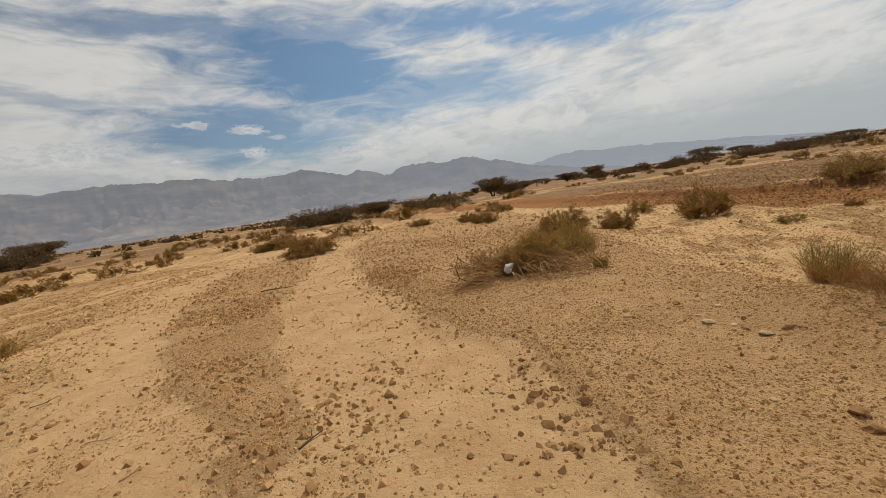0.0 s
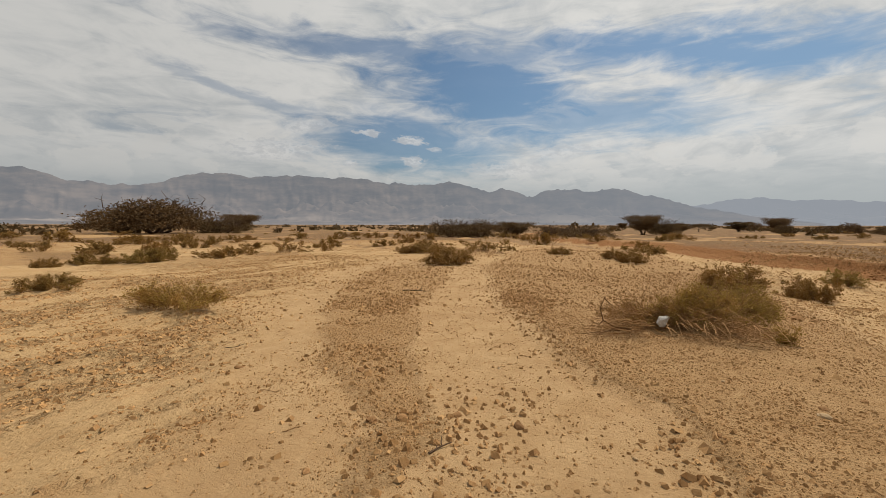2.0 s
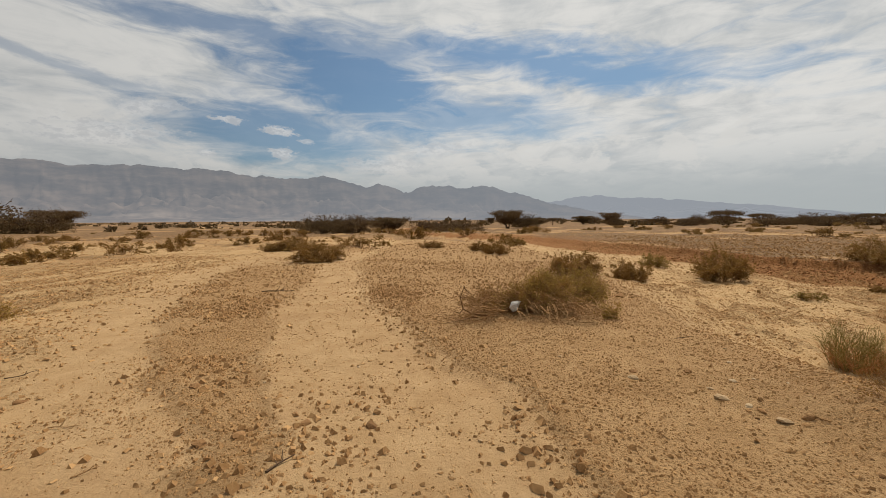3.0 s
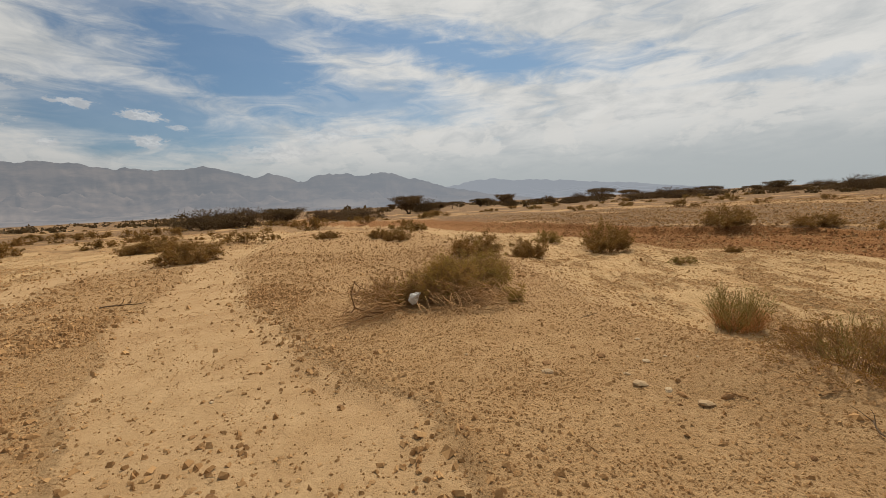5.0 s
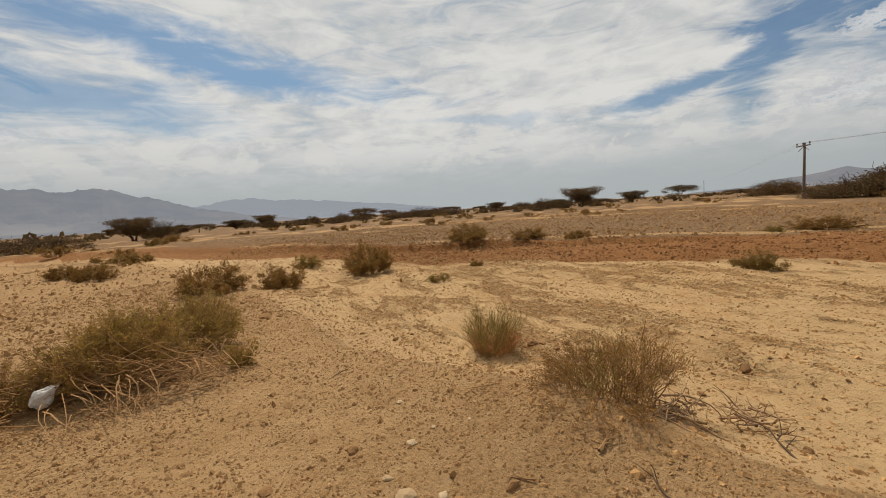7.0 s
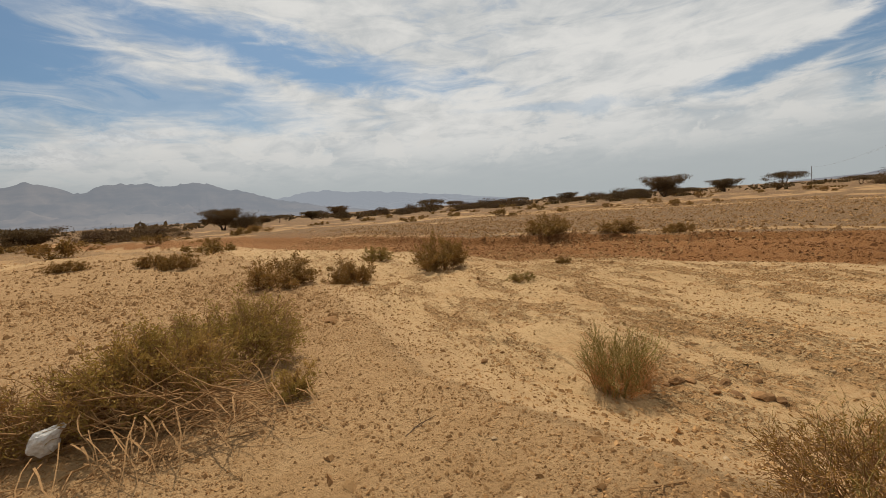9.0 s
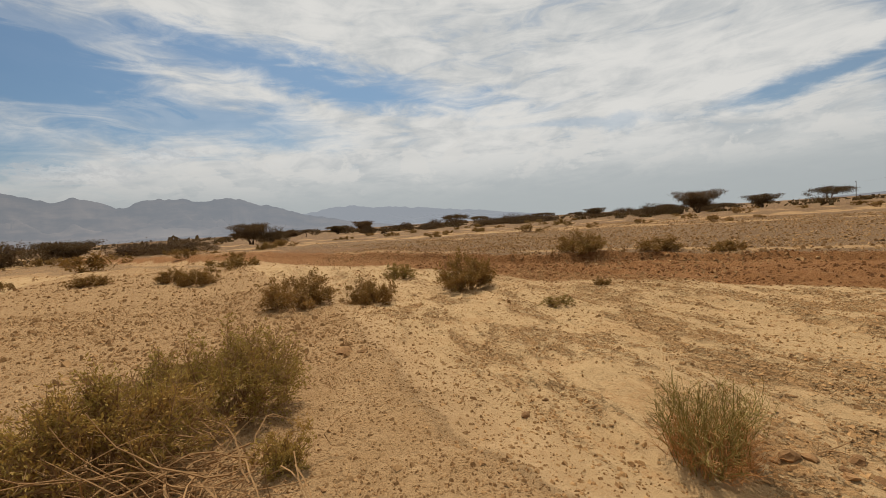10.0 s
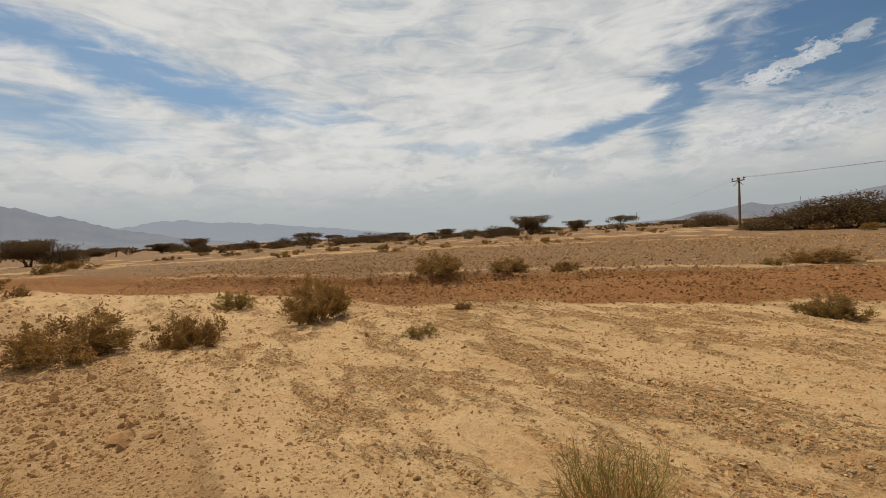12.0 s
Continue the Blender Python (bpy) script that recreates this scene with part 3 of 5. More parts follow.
class Brush:
    """Collects thin tapered tubes (sticks) and small leaves, each an island, for one mesh."""

    def __init__(self, seed):
        self.rng = np.random.default_rng(seed)
        self.verts, self.faces, self.count = [], [], 0

    def stick(self, points, r0, r1, sides=3):
        points = np.asarray(points, float)
        k = len(points)
        ways = np.gradient(points, axis=0)
        ways /= np.linalg.norm(ways, axis=1)[:, None] + 1e-9
        side = np.cross(ways, (0.31, 0.22, 0.92))
        side /= np.linalg.norm(side, axis=1)[:, None] + 1e-9
        other = np.cross(ways, side)
        radius = np.linspace(r0, r1, k)[:, None, None]
        ang = np.arange(sides) * 2 * np.pi / sides
        ring = points[:, None, :] + radius * (np.cos(ang)[None, :, None] * side[:, None, :] + np.sin(ang)[None, :, None] * other[:, None, :])
        self.verts.append(ring.reshape(-1, 3))
        i = np.arange(k - 1)[:, None] * sides + np.arange(sides)[None, :]
        j = np.arange(k - 1)[:, None] * sides + (np.arange(sides)[None, :] + 1) % sides
        self.faces.append(np.stack([i, j, j + sides, i + sides], -1).reshape(-1, 4) + self.count)
        self.count += k * sides

    def leaves(self, centres, length, width, ways=None):
        """Narrow folded leaves at the centres."""
        c = np.asarray(centres, float)
        m = len(c)
        if m == 0:
            return
        if ways is None:
            ways = self.rng.normal(size=(m, 3)) + (0, 0, 0.5)
        ways = ways / (np.linalg.norm(ways, axis=1)[:, None] + 1e-9)
        side = np.cross(ways, self.rng.normal(size=(m, 3)))
        side /= np.linalg.norm(side, axis=1)[:, None] + 1e-9
        size = self.rng.uniform(0.6, 1.4, (m, 1))
        half = ways * length * size / 2
        wide = side * width * size / 2
        lift = np.cross(ways, side) * width * size * 0.3
        quad = np.stack([c - half, c + wide + lift, c + half, c - wide + lift], 1).reshape(-1, 3)
        self.verts.append(quad)
        self.faces.append(np.arange(4 * m).reshape(-1, 4) + self.count)
        self.count += 4 * m

    def mesh(self, name, mat):
        return mesh_from(name, np.concatenate(self.verts), np.concatenate(self.faces), mat)


def bent(rng, start, way, length, k=4, wander=0.25, droop=0.0):
    """A crooked line of k points."""
    p, out = np.array(start, float), [np.array(start, float)]
    way = np.array(way, float)
    way /= np.linalg.norm(way) + 1e-9
    for i in range(k - 1):
        way = way + rng.normal(size=3) * wander
        way[2] -= droop * (i + 1) / k
        way /= np.linalg.norm(way) + 1e-9
        p = p + way * length / (k - 1)
        out.append(p.copy())
    return np.array(out)


def shrub_meshes(seed, wide, deep, high, stems, twigs, leaves, stem_r, leaf, twig_mat, leaf_mat, upright=0.0, ragged=0.25, hollow=0.35, spread=0.16):
    """Twigs and leaves of one bush with its base at the origin."""
    rng = np.random.default_rng(seed)
    wood, green = Brush(seed + 1), Brush(seed + 2)
    tips = []
    lumps = rng.uniform(0, 2 * np.pi, 6)
    for _ in range(stems):
        a = rng.uniform(0, 2 * np.pi)
        rad = math.sqrt(rng.uniform()) * (1 - 0.6 * upright)
        bulge = 1 + ragged * (math.sin(2 * a + lumps[0]) * 0.5 + math.sin(3 * a + lumps[1]) * 0.4 + math.sin(5 * a + lumps[2]) * 0.35)
        top = np.array([math.cos(a) * rad * wide / 2 * bulge, math.sin(a) * rad * deep / 2 * bulge, high * math.sqrt(max(0.02, 1 - rad * rad * 0.92)) * rng.uniform(0.62, 1.08) * (1 + 0.12 * math.sin(2 * a + lumps[3]))])
        foot = np.array([math.cos(a) * wide, math.sin(a) * deep, 0]) * spread * rng.uniform(0.2, 1.0)
        line = foot + (top - foot) * np.linspace(0, 1, 5)[:, None]
        line[:, 2] = foot[2] + (top[2] - foot[2]) * np.linspace(0, 1, 5) ** 0.8
        line[1:-1] += rng.normal(size=(3, 3)) * high * 0.05
        wood.stick(line, stem_r * rng.uniform(0.6, 1.2), stem_r * 0.3)
        tips.append(line)
    tips = np.array(tips)
    pick = rng.integers(0, len(tips), twigs)
    along = rng.uniform(hollow, 1.0, twigs) * 3.999
    base = along.astype(int)
    starts = tips[pick, base] + (tips[pick, base + 1] - tips[pick, base]) * (along - base)[:, None]
    ends = []
    for s, p in zip(starts, pick):
        out = tips[p][-1] * (1, 1, 0.6) / (np.linalg.norm(tips[p][-1]) + 1e-6)
        line = bent(rng, s, out + rng.normal(size=3) * 0.75 + (0, 0, 0.3 + upright), high * rng.uniform(0.10, 0.30), 3, 0.3)
        line[:, 2] = np.maximum(line[:, 2], 0.01)
        wood.stick(line, stem_r * 0.4, stem_r * 0.18)
        ends.append(line)
    if leaves:
        ends = np.array(ends)
        pick = rng.integers(0, max(1, int(len(ends) * 0.6)), leaves)
        u = rng.uniform(0.1, 1.05, leaves)[:, None]
        spots = ends[pick, 0] + (ends[pick, -1] - ends[pick, 0]) * u + rng.normal(size=(leaves, 3)) * leaf * 0.9
        spots[:, 2] = np.maximum(spots[:, 2], 0.015)
        way = (ends[pick, -1] - ends[pick, 0])
        way = way / (np.linalg.norm(way, axis=1)[:, None] + 1e-9) + rng.normal(size=(leaves, 3)) * 0.6
        green.leaves(spots, leaf * 1.5, leaf * 0.55, way)
    return wood.mesh("stem_tangle", twig_mat), (green.mesh("foliage", leaf_mat) if leaves else None)


def shrub(x, y, label, turn=0.0, sink=0.02, group="desert shrubs", **shape):
    ob = thing("shrub", x, y, height(x, y) - sink, turn)
    wood, green = shrub_meshes(**shape)
    tagged(part("stem_tangle", wood, ob), kind="stuff")
    if green:
        part("foliage", green, ob)
    return tagged(ob, label, "shrub", group)


def branch_pile(x, y):
    """Heap of long dead branches lying round the big bush."""
    rng = np.random.default_rng(77)
    ob = thing("branch_pile", x, y, height(x, y) - 0.01)
    short = Brush(79)
    for i in range(240):
        u = rng.uniform(-0.85, 0.95)
        v = rng.uniform(-0.5, 0.22)
        a = rng.normal(math.pi * 0.95, 0.55) if rng.uniform() < 0.7 else rng.uniform(0, 2 * math.pi)
        start = (u, v, rng.uniform(0.0, 0.36) * max(0.2, 1 - abs(u) * 0.5))
        line = bent(rng, start, (math.cos(a), math.sin(a) * 0.8, rng.normal(0.06, 0.2)), rng.uniform(0.35, 0.85), 8, 0.22, 0.05)
        line[:, 2] = np.maximum(line[:, 2], 0.006)
        if np.any((np.abs(line[:, 0] + 0.34) < 0.13) & (line[:, 1] < -0.02) & (line[:, 2] > 0.07)):
            continue
        long = Brush(i)
        long.stick(line, rng.uniform(0.0034, 0.0072), 0.0022, 4)
        part("branch", long.mesh("branch", STRAW_TWIG), ob)
        for k in range(rng.integers(1, 4)):
            s = line[rng.integers(2, 6)]
            tw = bent(rng, s, rng.normal(size=3) + (0, 0, 0.35), rng.uniform(0.08, 0.28), 4, 0.25, 0.05)
            tw[:, 2] = np.maximum(tw[:, 2], 0.004)
            short.stick(tw, 0.0032, 0.0012)
    # stalks that fan out over the sand at the front
    for i in range(42):
        u = rng.uniform(-0.35, 1.15)
        line = bent(rng, (u, -0.34, rng.uniform(0.05, 0.26)), (rng.normal(0, 0.35), -1, -0.15), rng.uniform(0.25, 0.6), 5, 0.15, 0.22)
        line[:, 2] = np.maximum(line[:, 2], 0.006)
        stalk = Brush(i)
        stalk.stick(line, rng.uniform(0.0034, 0.007), 0.0022)
        part("stalk", stalk.mesh("stalk", STRAW_TWIG), ob)
    # crooked dead limb that stands up at one end
    limb = Brush(80)
    line = np.array([(-0.75, -0.1, 0.02), (-0.98, -0.14, 0.06), (-1.12, -0.12, 0.13), (-1.16, -0.08, 0.30), (-1.10, -0.05, 0.46)])
    limb.stick(line, 0.016, 0.005, 5)
    for s, e in (((-1.12, -0.12, 0.13), (-1.34, -0.26, 0.02)), ((-1.16, -0.08, 0.30), (-1.02, 0.0, 0.37)), ((-1.10, -0.05, 0.46), (-1.0, 0.02, 0.34)), ((-0.9, -0.2, 0.02), (-1.42, -0.52, 0.01))):
        s, e = np.array(s), np.array(e)
        way = s + (e - s) * np.linspace(0, 1, 5)[:, None]
        way[1:4] += rng.normal(size=(3, 3)) * 0.02
        limb.stick(way, 0.010, 0.003, 4)
    tagged(part("twig_tangle", short.mesh("twig_tangle", DRY_TWIG), ob), kind="stuff")
    part("limb", limb.mesh("limb", DARK_BRANCH), ob, "crooked dark brown dead limb")
    return tagged(ob, "heap of dry brown branches around a bush", "branch pile")


def trash_bag(x, y, z):
    rng = np.random.default_rng(5)
    bm = bmesh.new()
    bmesh.ops.create_icosphere(bm, subdivisions=4, radius=0.068)
    for v in bm.verts:
        p = v.co.copy()
        crease = noise.noise(p * 26) * 0.5 + noise.noise(p * 60) * 0.25 + abs(noise.noise(p * 13)) * 0.9
        v.co = Vector((p.x * 1.3, p.y * 0.8, p.z * 1.45)) * (0.85 + 0.45 * crease)
        if v.co.z > 0.05:
            v.co.x += 0.05 * (v.co.z - 0.05) / 0.05
    me = bpy.data.meshes.new("plastic_bag")
    bm.to_mesh(me)
    bm.free()
    m, n = material("white_plastic")
    crumple = n.noise(place_of(n), 45.0, 4.0, 0.6)
    finish(n, n.mix(n.ramp(crumple, 0.4, 0.7), (0.72, 0.70, 0.66, 1), (0.55, 0.51, 0.45, 1)), 0.45, crumple, 0.006, 0.7, 0.4, sheer=0.2)
    me.materials.append(m)
    ob = new("plastic_bag", me)
    ob.matrix_world = pose(x, y, z, 10, 15, 30) @ Matrix.Scale(0.92, 4)
    return tagged(ob, "crumpled white plastic bag caught in dry branches", "litter")


def place_near_shrubs():
    # the large bush with its heap
    shrub(2.12, 7.45, "rounded olive-green bushy desert shrub", seed=10, wide=1.4, deep=1.15, high=0.68, stems=130, twigs=2200, leaves=17000, stem_r=0.006, leaf=0.0185, twig_mat=DRY_TWIG, leaf_mat=LEAF_OLIVE, ragged=0.22, hollow=0.5, spread=0.22)
    shrub(1.45, 6.68, "spreading olive-green desert shrub among dead branches", seed=11, wide=1.35, deep=1.0, high=0.60, stems=130, twigs=2000, leaves=14000, stem_r=0.006, leaf=0.0185, twig_mat=DRY_TWIG, leaf_mat=LEAF_OLIVE, ragged=0.3, hollow=0.5, spread=0.22)
    shrub(2.38, 6.35, "small olive-green seedling shrub on gravel", seed=12, wide=0.42, deep=0.38, high=0.26, stems=36, twigs=320, leaves=3200, stem_r=0.004, leaf=0.0135, twig_mat=DRY_TWIG, leaf_mat=LEAF_OLIVE, hollow=0.15)
    shrub(0.83, 6.80, "low brown shrub with thin dry twigs", seed=13, wide=1.5, deep=0.9, high=0.42, stems=120, twigs=2600, leaves=5000, stem_r=0.005, leaf=0.015, twig_mat=DRY_TWIG, leaf_mat=LEAF_DRY)
    branch_pile(1.31, 6.40)
    trash_bag(0.97, 6.34, height(0.97, 6.34) + 0.16)
    # dry reddish bush with bare grey stems
    dry = shrub(4.05, 3.3, "dry reddish-brown shrub with bare grey stems", sink=0.05, seed=20, wide=1.7, deep=1.2, high=0.45, stems=210, twigs=2000, leaves=7500, stem_r=0.0048, leaf=0.013, twig_mat=STRAW_TWIG, leaf_mat=LEAF_DRY, upright=0.15, ragged=0.35, hollow=0.4, spread=0.25)
    tagged(part("shoot_tangle", shrub_meshes(21, 1.6, 1.1, 0.50, 50, 450, 0, 0.003, 0.01, GREEN_TWIG, LEAF_DRY, upright=0.45, hollow=0.45, spread=0.2)[0], dry, "thin olive-green shoots"), kind="stuff")
    # broom-like green tuft
    tuft = shrub(5.0, 5.2, "green broom-like tuft with upright stems over dry orange stalks", seed=30, wide=1.15, deep=0.95, high=0.56, stems=170, twigs=700, leaves=700, stem_r=0.0046, leaf=0.011, twig_mat=GREEN_TWIG, leaf_mat=LEAF_GREEN, upright=0.35, ragged=0.4, hollow=0.5, spread=0.24)
    tagged(part("stalk_tangle", shrub_meshes(31, 1.1, 0.9, 0.34, 220, 900, 0, 0.004, 0.01, ORANGE_TWIG, LEAF_DRY, upright=0.25, hollow=0.2, spread=0.26)[0], tuft, "dry orange-brown stalks"), kind="stuff")
    shrub(-7.6, 5.95, "wide low olive-brown shrub on a sand hummock", seed=40, wide=3.0, deep=1.2, high=0.45, stems=150, twigs=1900, leaves=16000, stem_r=0.006, leaf=0.02, hollow=0.15, spread=0.3, twig_mat=DRY_TWIG, leaf_mat=LEAF_OLIVE, ragged=0.35)
    shrub(-12.5, 3.75, "tall rounded olive-brown desert shrub", seed=50, wide=2.0, deep=1.9, high=1.15, stems=140, twigs=1600, leaves=16000, stem_r=0.008, leaf=0.029, hollow=0.15, spread=0.25, twig_mat=DRY_TWIG, leaf_mat=LEAF_OLIVE)


place_near_shrubs()


def dead_branches(x, y, seed, count, reach):
    """Grey dead branches that lie at a bush's foot."""
    rng = np.random.default_rng(seed)
    ob = thing("dead_branch_heap", x, y, height(x, y))
    for k in range(count):
        a = rng.uniform(0, 2 * math.pi)
        start = rng.normal(size=3) * (0.18, 0.12, 0.0) + (0, 0, rng.uniform(0.01, 0.10))
        line = bent(rng, start, (math.cos(a), math.sin(a), rng.uniform(-0.1, 0.25)), reach * rng.uniform(0.4, 1.0), 7, 0.28, 0.08)
        gap = heights(line[:, 0] + x, line[:, 1] + y) - height(x, y)
        line[:, 2] = np.maximum(line[:, 2] + gap * 0.5, gap + 0.008)
        stick = Brush(seed + k)
        stick.stick(line, rng.uniform(0.006, 0.015), 0.003, 5)
        for j in range(3):
            stick.stick(bent(rng, line[2 + j], rng.normal(size=3) + (0, 0, 0.5), reach * 0.3, 4, 0.3, 0.1), 0.004, 0.0015)
        part("branch", stick.mesh("branch", GREY_TWIG), ob)
    return tagged(ob, "grey dead branches fallen at a bush", "dead branches")


dead_branches(4.25, 2.95, 500, 22, 0.55)
dead_branches(4.75, 2.55, 540, 12, 0.45)

# shapes for shrubs farther off: olive mound, dry mound, low mat, sparse tuft
FAR_SHRUBS = [
    shrub_meshes(60, 1.0, 0.9, 0.45, 60, 500, 8000, 0.005, 0.0215, DRY_TWIG, LEAF_MID, ragged=0.25, hollow=0.15, spread=0.3),
    shrub_meshes(61, 1.0, 0.9, 0.42, 60, 500, 8000, 0.005, 0.0215, DRY_TWIG, LEAF_RUST, ragged=0.3, hollow=0.15, spread=0.3),
    shrub_meshes(62, 1.0, 0.8, 0.28, 60, 450, 7500, 0.005, 0.0205, DRY_TWIG, LEAF_MID, ragged=0.5, hollow=0.15, spread=0.3),
    shrub_meshes(63, 1.0, 0.9, 0.50, 60, 450, 7500, 0.005, 0.020, DRY_TWIG, LEAF_GREEN, ragged=0.35, hollow=0.15, spread=0.3),
]
LIGHT_SHRUBS = [
    shrub_meshes(64, 1.0, 0.9, 0.45, 12, 40, 760, 0.008, 0.046, DRY_TWIG, LEAF_FAR, ragged=0.25, hollow=0.15, spread=0.3),
    shrub_meshes(65, 1.0, 0.9, 0.42, 12, 40, 760, 0.008, 0.046, DRY_TWIG, LEAF_RUST, ragged=0.3, hollow=0.15, spread=0.3),
    shrub_meshes(66, 1.0, 0.8, 0.28, 12, 40, 760, 0.008, 0.046, DRY_TWIG, LEAF_FAR, ragged=0.5, hollow=0.15, spread=0.3),
    shrub_meshes(67, 1.0, 0.9, 0.50, 12, 40, 760, 0.008, 0.046, DRY_TWIG, LEAF_FAR, ragged=0.35, hollow=0.15, spread=0.3),
]
SHRUB_HIGH = (0.45, 0.42, 0.28, 0.50)
SHRUB_WORDS = ("rounded olive-green desert shrub on sand", "dry brown rounded desert shrub on sand", "low spreading olive-brown desert shrub", "sparse greyish-green desert shrub")
FIRST = {}


def far_shrub(x, y, wide, high, kind, turn):
    m = pose(x, y, height(x, y) - 0.03, 0, 0, turn) @ Matrix.Diagonal((wide * 1.22, wide * 1.1, 0.95 * high / SHRUB_HIGH[kind], 1))
    far = math.hypot(x, y) > 24
    shape = (LIGHT_SHRUBS if far else FAR_SHRUBS)[kind]
    if (kind, far) not in FIRST:
        ob = new("shrub")
        tagged(part("stem_tangle", shape[0], ob), kind="stuff")
        part("foliage", shape[1], ob)
        FIRST[kind, far] = tagged(ob, SHRUB_WORDS[kind], "shrub", "desert shrubs")
        ob.matrix_world = m
        return ob
    ob = copy_thing(FIRST[kind, far], pose(0, 0, 0))
    ob.matrix_basis = m
    return ob


# x, y, width, height, kind
SHRUBS = [(4.0, 13.6, 1.95, 0.77, 1), (5.72, 13.1, 1.1, 0.69, 1), (8.2, 16.7, 1.06, 0.6, 3), (8.45, 13.1, 1.75, 1.05, 0),
          (14.0, 13.8, 1.95, 0.85, 0), (15.6, 11.9, 1.55, 0.5, 1), (16.6, 10.2, 1.2, 0.34, 2), (22.0, 3.2, 1.85, 0.55, 1), (21.0, 4.4, 0.6, 0.3, 3), (12.6, 3.6, 0.85, 0.5, 0),
          (8.0, 9.35, 0.5, 0.22, 3), (10.15, 9.95, 0.38, 0.2, 1), (-13.0, 6.9, 1.45, 0.42, 2), (-19.6, 10.3, 1.1, 0.46, 1), (-19.5, 11.9, 1.6, 0.48, 2)]
SHRUBS_FAR = [(-41.5, 14.7, 4.7, 0.95, 2), (-59, 27.6, 2.8, 0.85, 0), (-44.8, 24.6, 4.0, 1.3, 1), (-27.8, 25.5, 1.7, 0.85, 0), (-17.2, 16.8, 2.9, 0.62, 2), (-15.8, 19.7, 1.5, 0.85, 3), (-15, 22.1, 1.0, 0.65, 1),
              (-5.2, 16.7, 2.3, 0.8, 1), (-5.2, 23.5, 2.6, 0.95, 3), (-4.0, 25.6, 1.0, 0.42, 1), (-1.05, 22.1, 1.1, 0.42, 1), (1.5, 20.6, 1.2, 0.5, 1), (2.2, 19.4, 1.1, 0.55, 1), (3.5, 23.8, 1.8, 0.6, 0),
              (27.2, 29.8, 2.7, 0.75, 0), (32.5, 27.8, 1.3, 0.55, 3), (38.1, 20.2, 1.9, 0.7, 0), (24.7, 42.2, 2.4, 0.5, 2)]
luck = random.Random(3)
for x, y, wide, high, kind in SHRUBS + SHRUBS_FAR:
    far_shrub(x, y, wide, high, kind, luck.uniform(0, 360))
for k in range(160):
    a, d = (luck.uniform(-75, 100), luck.uniform(26, 120)) if k < 110 else (luck.uniform(-65, 10), luck.uniform(22, 62))
    x, y = d * math.sin(radians(a)), d * math.cos(radians(a))
    if a > 15 and d < 40 or abs(x) < 3 and d < 30:
        continue
    size = luck.uniform(0.8, 2.6)
    far_shrub(x, y, size, size * luck.uniform(0.26, 0.42), luck.choice((0, 1, 1, 2, 2, 3)), luck.uniform(0, 360))

# ---- acacia trees ----


